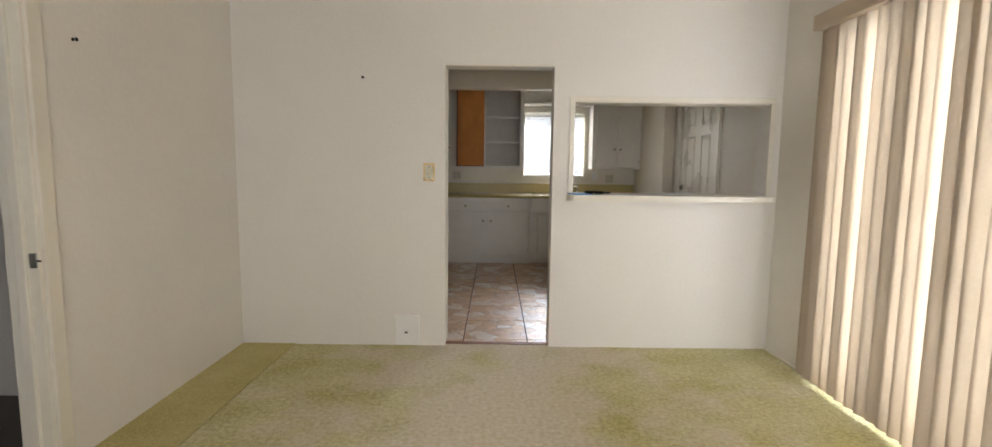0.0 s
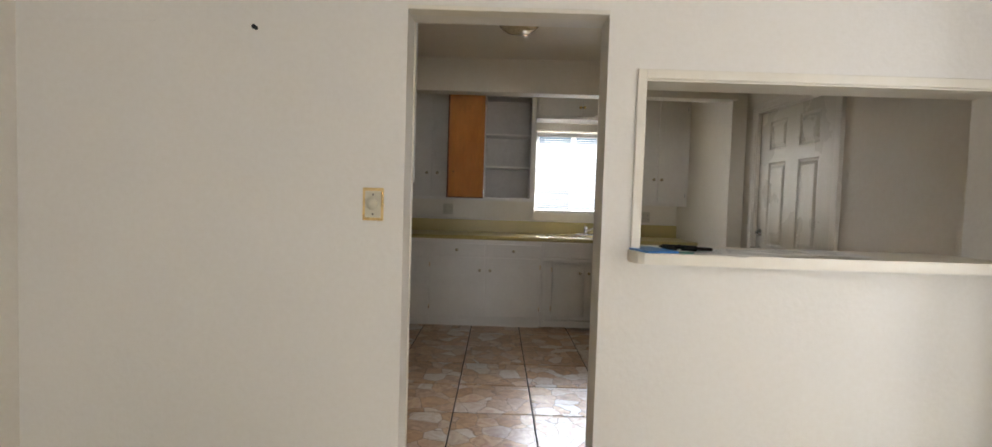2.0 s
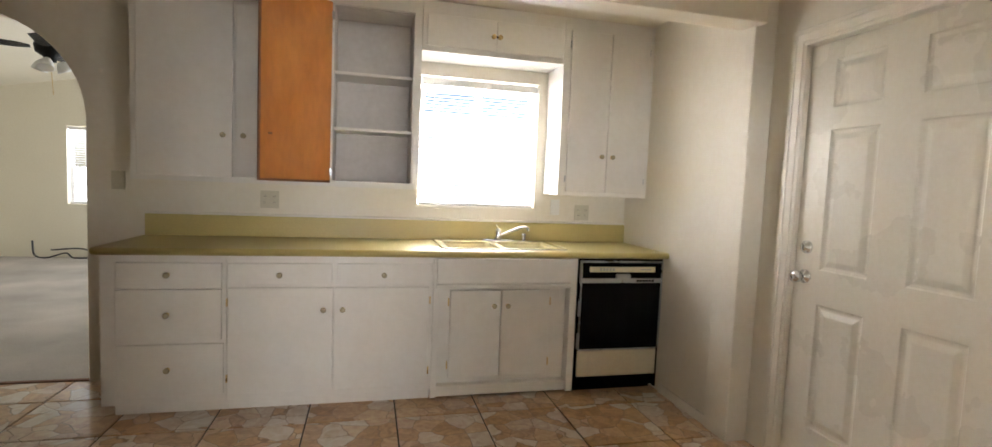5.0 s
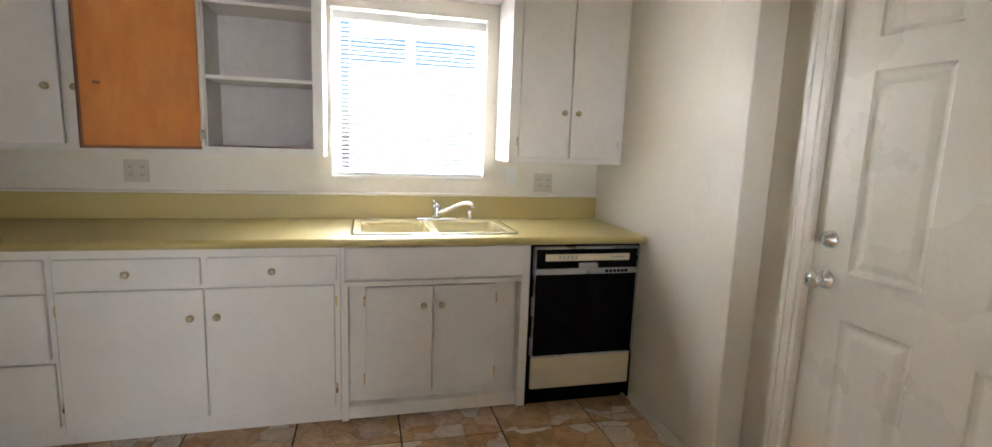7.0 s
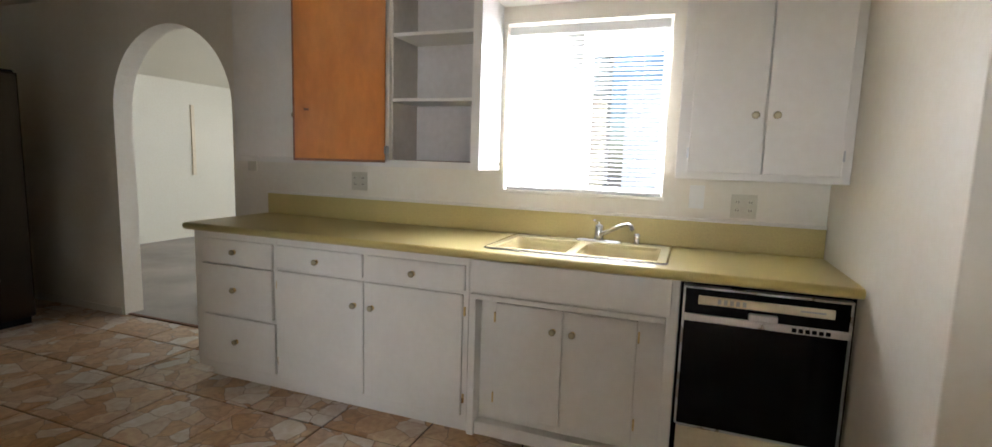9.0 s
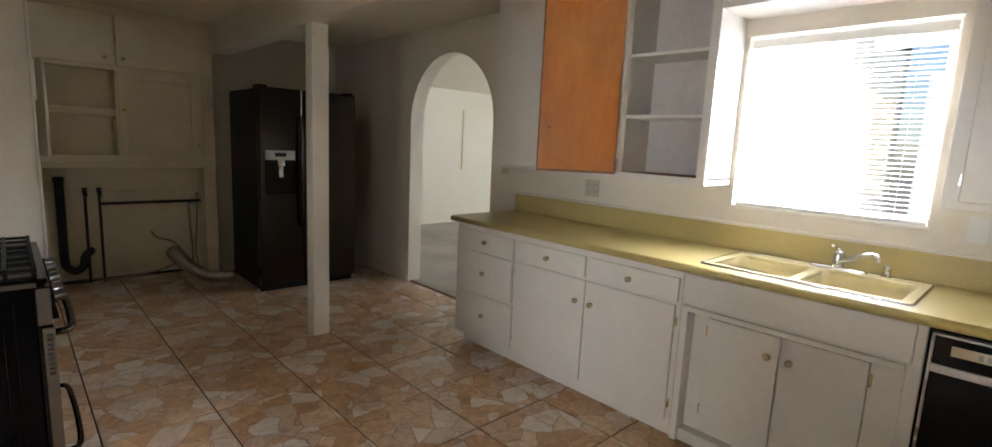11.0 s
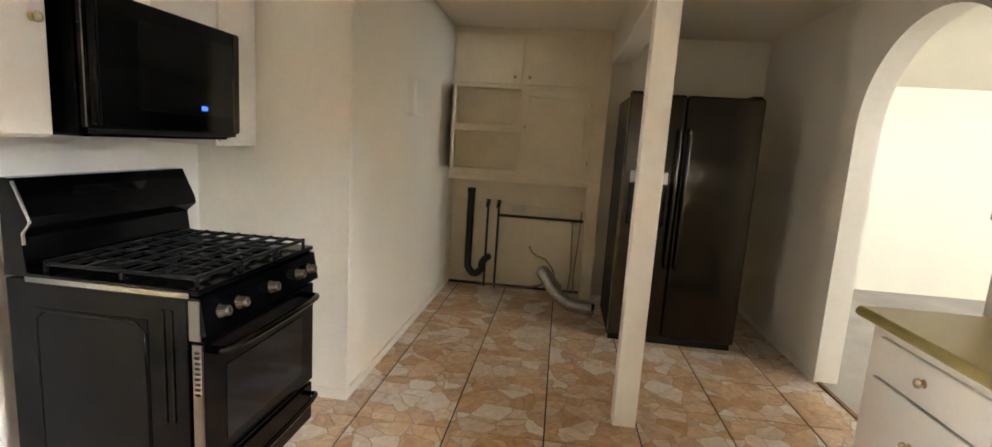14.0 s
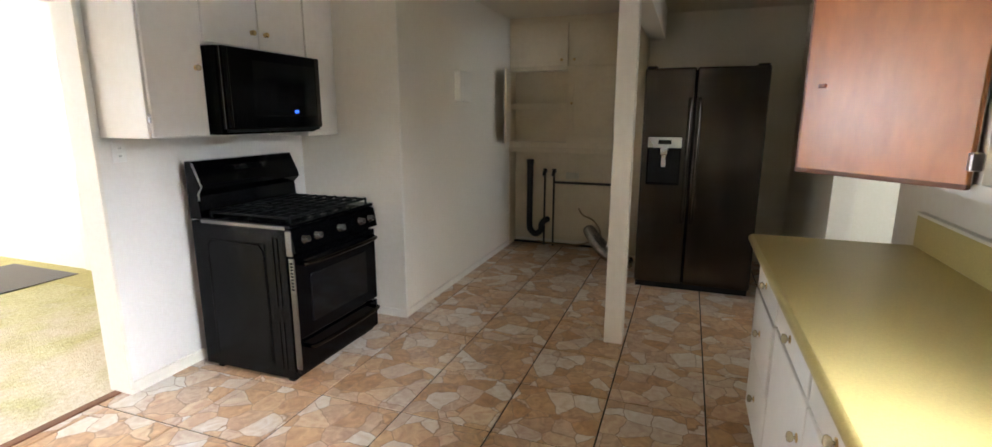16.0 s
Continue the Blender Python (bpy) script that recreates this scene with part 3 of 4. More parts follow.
for dx, dy in ((-0.034, 0.012), (0.034, -0.010)):
    bm = bmesh.new()
    add_box(bm, (-0.029, -0.006, 0), (0.029, 0.006, 0.024), 0.005, 3)
    g = finish("lens", bm, DISP, sg)
    g.matrix_basis = pose(0.655 + dx, 4.0 + dy, GZ, -38, 0, -18)
tube("bridge", [(0.64, 4.006, GZ + 0.016), (0.655, 4.001, GZ + 0.02), (0.67, 3.996, GZ + 0.016)], 0.003, BLACK, sg, 6)
tube("temple", [(0.592, 4.022, GZ + 0.012), (0.60, 4.05, GZ + 0.010), (0.66, 4.055, GZ + 0.006), (0.71, 4.035, GZ + 0.006)], 0.0045, BLACK, sg, 6)
tube("temple", [(0.718, 3.985, GZ + 0.012), (0.722, 4.02, GZ + 0.010), (0.67, 4.045, GZ + 0.010), (0.61, 4.06, GZ + 0.006)], 0.0045, BLACK, sg, 6)
kf = boxes("key_fob", [((-0.028, -0.018, 0), (0.028, 0.018, 0.012))], BSTEEL, bevel=0.006, seg=3, label="grey plastic key fob lying on papers", category="key fob")
kf.matrix_basis = pose(0.735, 3.955, LZ + 0.0085, 0, 0, -25)

# ---- living room wall fittings ----
dm = root("dimmer_switch", (-0.515, YS, 1.26), "round dimmer knob on brass-framed ivory wall plate", "switch")
boxes("plate", [((-0.555, YS - 0.007, 1.20), (-0.475, YS, 1.325))], BRASS, dm, 0.003, 3)
boxes("insert", [((-0.545, YS - 0.0095, 1.212), (-0.485, YS - 0.006, 1.313))], PLATE, dm, 0.002, 2)
lathe("dial", [(0.021, 0), (0.021, 0.012), (0.018, 0.017), (0.004, 0.018)], PLATE, Matrix.Translation((-0.515, YS - 0.009, 1.262)) @ pose(0, 0, 0, *TO_S), dm, 20)
for dz in (-0.037, 0.037):
    lathe("screw", [(0.004, 0), (0.003, 0.0015)], HOLE, Matrix.Translation((-0.515, YS - 0.0095, 1.262 + dz)) @ pose(0, 0, 0, *TO_S), dm, 10)
pj = root("phone_jack", (-0.675, YS, 0.02), "white painted wall plate with a phone jack", "wall plate")
boxes("plate", [((-0.765, YS - 0.014, 0.005), (-0.587, YS, 0.225))], WHITEP, pj, 0.004, 2)
boxes("jack", [((-0.70, YS - 0.034, 0.09), (-0.655, YS - 0.014, 0.125))], WHITEP, pj, 0.004, 2)
boxes("slot", [((-0.688, YS - 0.0345, 0.10), (-0.667, YS - 0.0335, 0.112))], HOLE, pj)
for p, way in (((-0.97, YS, 1.91), TO_S), ((XW, 2.62, 1.83), TO_E)):
    o = lathe("picture_hook", [(0.008, 0), (0.008, 0.003), (0.003, 0.004), (0.003, 0.014), (0.009, 0.016), (0.009, 0.02)], IRON, Matrix.Translation(p) @ pose(0, 0, 0, *way), None, 8, label="small brass picture hook in the wall", category="hook")
boxes("wall_seam", [((XW, YS - 0.003, 1.925), (-1.35, YS, 1.93)), ], LIVING, label="faint patched seam in wall", kind="structure", category="trim")
st = root("strike_plate", (XW - 0.06, 2.35, 0.91), "dark metal strike plate on door casing", "latch plate")
boxes("plate", [((XW - 0.03, 2.356, 0.88), (XW - 0.002, 2.362, 0.94))], STEEL, st, 0.001)
tube("latch", [(XW - 0.005, 2.36, 0.91), (XW + 0.02, 2.352, 0.91)], 0.004, IRON, st, 6)


# ---- six-panel door ----
def panel_door(x, y0, y1, z1):
    """Door in the east wall, its face to the west at x."""
    r = root("door_2", (x, (y0 + y1) / 2, 0), "closed cream six-panel door with chrome knob and deadbolt", "door")
    tagged(r, kind="structure")
    w = y1 - y0
    b = lambda a0, a1, c0, c1: ((x, y0 + a0, c0), (x + 0.01, y0 + a1, c1))
    cols, rws = [(0.19, 0.43), (0.594, 0.832)], [(0.25, 0.84), (1.0, 1.65), (1.75, 1.97)]
    parts = [b(0, 0.19, 0.01, z1), b(0.832, w, 0.01, z1), b(0.43, 0.594, 0.01, z1)]
    zs = [0.01] + [v for q in rws for v in q] + [z1]
    for i in range(0, 8, 2):
        for c0, c1 in cols:
            parts.append(b(c0, c1, zs[i], zs[i + 1]))
    boxes("slab", parts + [((x + 0.01, y0, 0.01), (x + 0.04, y1, z1))], DOORP, r)
    for c0, c1 in cols:
        for q0, q1 in rws:
            bm = bmesh.new()
            loops = []
            for ins, dep in ((0, 0.0005), (0.006, 0.006), (0.016, 0.0085), (0.022, 0.0085), (0.045, 0.001), (0.05, 0.0005)):
                loops.append([bm.verts.new((x + dep - 0.0008, y0 + a, c)) for a, c in ((c0 + ins, q0 + ins), (c1 - ins, q0 + ins), (c1 - ins, q1 - ins), (c0 + ins, q1 - ins))])
            for a, c in zip(loops, loops[1:]):
                for k in range(4):
                    bm.faces.new((a[k], a[(k + 1) % 4], c[(k + 1) % 4], c[k]))
            bm.faces.new(loops[-1])
            o = finish("panel", bm, DOORP, r)
    W = (0, -90, 0)
    for zc, prof, nm in ((0.96, [(0.033, 0), (0.033, 0.006), (0.013, 0.01), (0.012, 0.03), (0.025, 0.04), (0.03, 0.052), (0.027, 0.066), (0.012, 0.072)], "door_knob"), (1.10, [(0.031, 0), (0.03, 0.01), (0.02, 0.016), (0.019, 0.024)], "deadbolt")):
        lathe(nm, prof, CHROME, Matrix.Translation((x, y1 - 0.065, zc)) @ pose(0, 0, 0, *W), r, 20, label="chrome " + nm.replace("_", " "))
    boxes("thumb_turn", [((x - 0.04, y1 - 0.07, 1.085), (x - 0.022, y1 - 0.06, 1.115))], CHROME, r, 0.003)
    for zc in (0.25, 0.95, 1.72):
        tube("hinge", [(x - 0.006, y0 - 0.004, zc - 0.045), (x - 0.006, y0 - 0.004, zc + 0.045)], 0.008, IRON, r, 8)
    return r


panel_door(2.075, 5.303, 6.277, 2.05)
def casing(name, x, y0, y1, z1):
    w = 0.075
    ps = []
    for a, t, e in ((0, 0.016, 0), (0.018, 0.022, 0.001), (0.055, 0.027, 0.002)):
        ps += [((x - t, y0 - w - e, 0), (x, y0 - a, z1 + a)), ((x - t, y1 + a, 0), (x, y1 + w + e, z1 + a)), ((x - t, y0 - w - e, z1 + a), (x, y1 + w + e, z1 + w + e))]
    return boxes(name, ps, TRIM, bevel=0.002, label="moulded cream door casing", kind="structure", category="trim")
casing("door_casing_east", XD, 5.30, 6.28, 2.06)

# ---- base cabinets under the window ----
FY = 7.25


def front(name, x0, x1, z0, z1, parent, y=FY, mat=None, t=0.02, dy=0.0):
    return boxes(name, [((x0, y - t - dy, z0), (x1, y - 0.001, z1))], mat or CAB, parent, 0.004, 2)


def carcass(name, x0, x1, label):
    r = root(name, ((x0 + x1) / 2, 7.5, 0), label, "cabinet", "kitchen base cabinets")
    return r


c1 = carcass("drawer_cabinet", -1.32, -0.72, "white painted base cabinet with three drawers")
boxes("body", [((-1.32, FY, 0.075), (-0.716, 7.835, 0.894)), ((-1.28, FY + 0.06, 0), (-0.716, 7.8, 0.075))], CAB, c1)
for z0, z1, x1, dy in ((0.71, 0.85, -0.735, 0), (0.425, 0.705, -0.735, 0.006), (0.12, 0.405, -0.725, 0)):
    front("drawer", -1.245, x1, z0, z1, c1, dy=dy)
    knob((-1.0, FY - 0.021 - dy, (z0 + z1) / 2 + 0.005), TO_S, c1)
c2 = carcass("base_cabinet", -0.72, 0.41, "white painted base cabinet, two drawers over two doors")
boxes("body", [((-0.714, FY, 0.075), (0.419, 7.835, 0.894)), ((-0.714, FY + 0.06, 0), (0.419, 7.8, 0.075))], CAB, c2)
for x0, x1, kx in ((-0.705, -0.16, -0.44), (-0.135, 0.405, 0.13)):
    front("drawer", x0, x1, 0.73, 0.85, c2)
    knob((kx, FY - 0.021, 0.785), TO_S, c2)
for x0, x1, kx, hx in ((-0.705, -0.153, -0.205, -0.712), (-0.147, 0.395, -0.10, 0.402)):
    front("door", x0, x1, 0.115, 0.712, c2)
    knob((kx, FY - 0.021, 0.585), TO_S, c2)
    for hz in (0.2, 0.63):
        hinge((hx, FY - 0.006, hz), c2, (0.004, 0.006, 0.022), BRASS)
c3 = carcass("sink_cabinet", 0.42, 1.33, "white painted sink cabinet with recessed double doors")
boxes("body", [((0.421, FY, 0.02), (0.455, 7.835, 0.894)), ((1.30, FY - 0.004, 0.02), (1.345, 7.835, 0.894)), ((0.455, FY, 0.70), (1.30, FY + 0.02, 0.894)), ((0.455, FY + 0.075, 0.02), (1.30, 7.835, 0.70)), ((0.455, FY + 0.02, 0.02), (1.30, FY + 0.075, 0.085))], CAB, c3, 0.002)
front("apron", 0.44, 1.315, 0.735, 0.885, c3)
boxes("apron_lip", [((0.435, FY - 0.02, 0.70), (1.30, FY, 0.725))], CAB, c3, 0.004, 2)
for x0, x1, kx, hx in ((0.535, 0.857, 0.815, 0.528), (0.863, 1.185, 0.905, 1.192)):
    front("door", x0, x1, 0.12, 0.675, c3, FY + 0.075)
    knob((kx, FY + 0.054, 0.575), TO_S, c3)
    for hz in (0.2, 0.6):
        hinge((hx, FY + 0.069, hz), c3, (0.004, 0.006, 0.025), BRASS)

# counter with the sink let in
SX0, SX1, SY0, SY1 = 0.468, 1.29, 7.275, 7.785
ct = root("countertop", (0.3, 7.5, 0.894), "mustard yellow laminate countertop with backsplash", "countertop")
CT0, CT1, CY = -1.325, 1.953, 7.195
boxes("top", [((CT0, CY, 0.895), (SX0 + 0.02, 7.838, 0.935)), ((SX1 - 0.02, CY, 0.895), (CT1, 7.838, 0.935)), ((SX0 + 0.02, CY, 0.895), (SX1 - 0.02, SY0 + 0.02, 0.935)), ((SX0 + 0.02, SY1 - 0.02, 0.895), (SX1 - 0.02, 7.838, 0.935))], LAM, ct)
tube("nosing", [(CT0, CY + 0.003, 0.915), (CT1, CY + 0.003, 0.915)], 0.0198, LAM, ct, 16, smooth_path=False)
tube("nosing", [(CT0 + 0.003, CY, 0.915), (CT0 + 0.003, 7.838, 0.915)], 0.0198, LAM, ct, 16, smooth_path=False)
boxes("backsplash", [((-1.32, 7.815, 0.935), (CT1, 7.839, 1.07))], LAM, ct, 0.003)
boxes("cap_strip", [((-1.32, 7.808, 1.07), (CT1, 7.839, 1.084))], TRIM, ct, 0.003, 2)

sk = root("kitchen_sink", (0.9, 7.56, 0.935), "almond enamel double sink with steel rim in the counter", "sink")


def rounded(x0, x1, y0, y1, r, n=5):
    pts = []
    for cx, cy, a0 in ((x1 - r, y1 - r, 0), (x0 + r, y1 - r, 90), (x0 + r, y0 + r, 180), (x1 - r, y0 + r, 270)):
        for i in range(n + 1):
            a = radians(a0 + 90 * i / n)
            pts.append((cx + r * math.cos(a), cy + r * math.sin(a)))
    return pts


def loops_mesh(name, loops, mat, parent, cap=True):
    bm = bmesh.new()
    rs = [[bm.verts.new(p) for p in lp] for lp in loops]
    for a, b in zip(rs, rs[1:]):
        for k in range(len(a)):
            bm.faces.new((a[k], a[(k + 1) % len(a)], b[(k + 1) % len(b)], b[k]))
    if cap:
        bm.faces.new(rs[-1])
    return finish(name, bm, mat, parent, True)


def ring(x0, x1, y0, y1, r, z):
    return [(a, b, z) for a, b in rounded(x0, x1, y0, y1, r)]


loops_mesh("rim", [ring(SX0, SX1, SY0, SY1, 0.03, 0.9352), ring(SX0, SX1, SY0, SY1, 0.03, 0.941), ring(SX0 + 0.008, SX1 - 0.008, SY0 + 0.008, SY1 - 0.008, 0.025, 0.942), ring(SX0 + 0.01, SX1 - 0.01, SY0 + 0.01, SY1 - 0.01, 0.025, 0.938)], CHROME, sk, False)
B0, B1, BY0, BY1 = SX0 + 0.035, SX1 - 0.035, SY0 + 0.035, SY1 - 0.10
mid = (SX0 + SX1) / 2 - 0.01
boxes("deck", [((SX0 + 0.009, SY0 + 0.009, 0.925), (SX1 - 0.009, BY0 + 0.012, 0.9415)), ((SX0 + 0.009, BY1 - 0.012, 0.925), (SX1 - 0.009, SY1 - 0.009, 0.9415)), ((SX0 + 0.009, BY0, 0.925), (B0 + 0.012, BY1, 0.9413)), ((B1 - 0.012, BY0, 0.925), (SX1 - 0.009, BY1, 0.9413)), ((mid - 0.022, BY0, 0.92), (mid + 0.022, BY1, 0.9405))], SINK, sk, 0.003, 2)
for x0, x1 in ((B0, mid - 0.012), (mid + 0.012, B1)):
    loops_mesh("bowl", [ring(x0, x1, BY0, BY1, 0.05, 0.9416), ring(x0 + 0.006, x1 - 0.006, BY0 + 0.006, BY1 - 0.006, 0.05, 0.935), ring(x0 + 0.012, x1 - 0.012, BY0 + 0.012, BY1 - 0.012, 0.05, 0.90), ring(x0 + 0.018, x1 - 0.018, BY0 + 0.018, BY1 - 0.018, 0.05, 0.80), ring(x0 + 0.045, x1 - 0.045, BY0 + 0.045, BY1 - 0.045, 0.04, 0.775)], SINK, sk)
    lathe("drain", [(0.04, 0), (0.038, 0.003), (0.02, 0.001)], CHROME, Matrix.Translation(((x0 + x1) / 2, (BY0 + BY1) / 2, 0.7755)), sk, 18)
fx, fy, fz = 0.93, SY1 - 0.05, 0.9416
fc = root("faucet", (fx, fy, fz), "chrome single-lever kitchen faucet on the sink deck", "faucet")
loops_mesh("base_plate", [ring(fx - 0.12, fx + 0.12, fy - 0.027, fy + 0.027, 0.026, fz), ring(fx - 0.12, fx + 0.12, fy - 0.027, fy + 0.027, 0.026, fz + 0.006), ring(fx - 0.112, fx + 0.112, fy - 0.02, fy + 0.02, 0.019, fz + 0.012)], CHROME, fc)
lathe("body", [(0.026, 0.01), (0.024, 0.03), (0.023, 0.075), (0.02, 0.085), (0.006, 0.09)], CHROME, Matrix.Translation((fx, fy, fz)), fc, 18)
tube("spout", [(fx + 0.005, fy - 0.01, fz + 0.04), (fx + 0.05, fy - 0.04, fz + 0.06), (fx + 0.12, fy - 0.10, fz + 0.10), (fx + 0.165, fy - 0.135, fz + 0.108), (fx + 0.18, fy - 0.145, fz + 0.085)], 0.012, CHROME, fc, 12)
tube("lever", [(fx, fy, fz + 0.085), (fx - 0.01, fy + 0.005, fz + 0.10), (fx - 0.022, fy - 0.04, fz + 0.112)], 0.007, CHROME, fc, 8)
lathe("sprayer", [(0.02, 0), (0.02, 0.005), (0.014, 0.01), (0.015, 0.035), (0.017, 0.05), (0.012, 0.055)], CHROME, Matrix.Translation((fx + 0.19, fy, fz)), fc, 14)

# dishwasher
dw = root("dishwasher", (1.65, 7.5, 0), "black built-in dishwasher with chrome trim and tan kick panel", "dishwasher")
D0, D1 = 1.355, 1.94
boxes("body", [((D0, FY + 0.02, 0.03), (D1, 7.82, 0.885)), ((D0 - 0.008, FY - 0.005, 0.02), (D0, FY + 0.03, 0.89)), ((D1, FY - 0.005, 0.02), (D1 + 0.008, FY + 0.03, 0.89))], BLACK, dw)
boxes("door", [((D0 + 0.012, FY - 0.028, 0.30), (D1 - 0.012, FY + 0.02, 0.735))], BLACK, dw, 0.003)
boxes("control_panel", [((D0 + 0.012, FY - 0.03, 0.745), (D1 - 0.012, FY + 0.02, 0.868))], BLACK, dw, 0.004, 2)
boxes("chrome_trim", [((D0 + 0.003, FY - 0.034, 0.866), (D1 - 0.003, FY + 0.0, 0.876)), ((D0 + 0.003, FY - 0.034, 0.30), (D0 + 0.012, FY + 0.0, 0.866)), ((D1 - 0.012, FY - 0.034, 0.30), (D1 - 0.003, FY + 0.0, 0.866)), ((D0 + 0.012, FY - 0.036, 0.735), (D1 - 0.012, FY - 0.0, 0.765)), ((D0 + 0.012, FY - 0.032, 0.292), (D1 - 0.012, FY, 0.30))], STEEL, dw, 0.002)
boxes("label_strip", [((D0 + 0.06, FY - 0.033, 0.805), (D1 - 0.06, FY - 0.029, 0.84))], TAN, dw, 0.001)
boxes("print", [((D0 + 0.13 + 0.022 * i, FY - 0.0338, 0.812), (D0 + 0.143 + 0.022 * i, FY - 0.033, 0.832)) for i in range(5)] + [((D1 - 0.17, FY - 0.0338, 0.82), (D1 - 0.09, FY - 0.033, 0.826))], INK, dw)
boxes("handle", [((D0 + 0.24, FY - 0.055, 0.765), (D0 + 0.34, FY - 0.03, 0.795))], STEEL, dw, 0.006, 2)
boxes("button", [((D0 + 0.39 + 0.022 * i, FY - 0.042, 0.742), (D0 + 0.405 + 0.022 * i, FY - 0.036, 0.757)) for i in range(6)], BLACKP, dw, 0.001)
boxes("kick_panel", [((D0 + 0.012, FY - 0.02, 0.115), (D1 - 0.012, FY + 0.0, 0.285))], TAN, dw, 0.003)
boxes("toe_base", [((D0 + 0.012, FY + 0.05, 0), (D1 - 0.012, FY + 0.1, 0.115))], BLACK, dw)

# ---- wall cabinets on the window wall ----
UY = 7.53
u1 = root("wall_cabinet", (-0.5, 7.7, 1.285), "white wall cabinet with an orange wood door hanging open", "cabinet", "kitchen wall cabinets")
UZ0, UZ1 = 1.285, H - 0.002
boxes("body", [((-1.285, UY, UZ0), (-1.265, 7.839, UZ1)), ((-1.265, UY + 0.012, UZ0), (-0.215, 7.839, UZ1)), ((-1.285, UY - 0.002, UZ0), (0.335, UY + 0.02, 1.322)), ((-1.265, UY, 2.385), (0.335, UY + 0.02, UZ1)), ((-0.225, UY, 1.322), (-0.195, 7.839, 2.385)), ((0.288, UY, 1.322), (0.335, 7.839, 2.385)), ((-1.265, UY, 1.322), (-1.245, UY + 0.012, 2.385)), ((-0.745, UY, 1.322), (-0.73, UY + 0.012, 2.385)), ((-0.195, UY + 0.02, 2.385), (0.335, 7.839, UZ1)), ((-0.195, UY + 0.02, UZ0), (0.335, 7.839, 1.315))], CAB, u1)
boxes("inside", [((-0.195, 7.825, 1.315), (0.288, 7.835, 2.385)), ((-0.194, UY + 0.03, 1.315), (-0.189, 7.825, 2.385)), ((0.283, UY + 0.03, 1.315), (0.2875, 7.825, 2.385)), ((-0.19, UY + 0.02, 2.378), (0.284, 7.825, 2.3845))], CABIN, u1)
boxes("bottom_board", [((-0.189, UY + 0.022, 1.3155), (0.283, 7.825, 1.323))], WOODEDGE, u1)
for z in (1.645, 1.985):
    boxes("shelf", [((-0.189, UY + 0.03, z - 0.009), (0.283, 7.825, z + 0.009))], CAB, u1, 0.002)
front("door", -1.25, -0.752, 1.315, 2.392, u1, UY)
front("door", -0.735, -0.23, 1.315, 2.392, u1, UY)
knob((-0.80, UY - 0.021, 1.56), TO_S, u1)
knob((-0.69, UY - 0.021, 1.56), TO_S, u1)
od = boxes("open_door", [((-0.458, -0.018, 0), (0, 0, 1.075))], WOOD, u1, 0.003, label="orange varnished plywood inner face of open door")
od.matrix_basis = pose(-0.213, UY - 0.012, 1.31, 0, 0, 41)
ed = boxes("door_edge", [((-0.462, -0.0185, -0.003), (-0.451, 0.0005, 1.078)), ((-0.462, -0.0185, -0.003), (0, 0.0005, 0.012))], WOODEDGE, u1, 0.002)
ed.matrix_basis = od.matrix_basis.copy()
kn = boxes("catch", [((-0.41, -0.024, 0.25), (-0.385, -0.018, 0.262))], WOODEDGE, u1, 0.002)
kn.matrix_basis = od.matrix_basis.copy()
for hz in (1.375, 2.31):
    boxes("hinge", [((-0.228, UY - 0.03, hz - 0.022), (-0.19, UY - 0.004, hz + 0.022))], STEEL, u1, 0.003)
u2 = root("bridge_cabinet", (0.8, 7.7, 2.18), "white short cabinet bridging above the sink window", "cabinet", "kitchen wall cabinets")
boxes("body", [((0.337, UY, 2.165), (1.283, 7.839, UZ1))], CAB, u2, 0.002)
front("door", 0.365, 0.808, 2.195, 2.39, u2, UY)
front("door", 0.814, 1.258, 2.195, 2.39, u2, UY)
for kx in (0.79, 0.832):
    knob((kx, UY - 0.021, 2.285), TO_S, u2, 1)
boxes("latch_bar", [((0.775, UY - 0.03, 2.28), (0.845, UY - 0.02, 2.292))], IRON, u2, 0.002)
u3 = root("wall_cabinet", (1.62, 7.7, 1.285), "white two-door wall cabinet beside the sink window", "cabinet", "kitchen wall cabinets")
boxes("body", [((1.285, UY, UZ0), (1.953, 7.839, UZ1))], CAB, u3, 0.002)
front("door", 1.335, 1.622, 1.315, 2.392, u3, UY)
front("door", 1.628, 1.915, 1.315, 2.392, u3, UY)
for kx in (1.585, 1.665):
    knob((kx, UY - 0.021, 1.56), TO_S, u3)
for hz in (1.4, 2.3):
    hinge((1.33, UY - 0.006, hz), u3, (0.004, 0.006, 0.022))
    hinge((1.92, UY - 0.006, hz), u3, (0.004, 0.006, 0.022))
plate_switch("wall_outlet", (-0.60, YN, 1.18), 0.115, 0.115, "s", PLATE, "ivory double outlet under the wall cabinet", "outlet", "outlet")
plate_switch("wall_outlet", (1.60, YN, 1.155), 0.115, 0.115, "s", PLATE, "ivory four-socket outlet above the counter", "outlet", "outlet")
plate_switch("wall_plate", (1.385, YN, 1.19), 0.07, 0.115, "s", WHITEP, "blank grey-white wall plate by the window", "wall plate", "")
plate_switch("light_switch", (-1.47, YN, 1.27), 0.075, 0.115, "s", PLATE, "ivory light switch beside the arch", "switch", "")

# ---- post, stove, microwave, cabinets on the partition ----
boxes("post", [((-2.062, 6.445, 0), (-1.952, 6.563, 2.2))], TRIM, bevel=0.004, seg=2, label="square cream painted post under the beam", kind="structure", category="post")

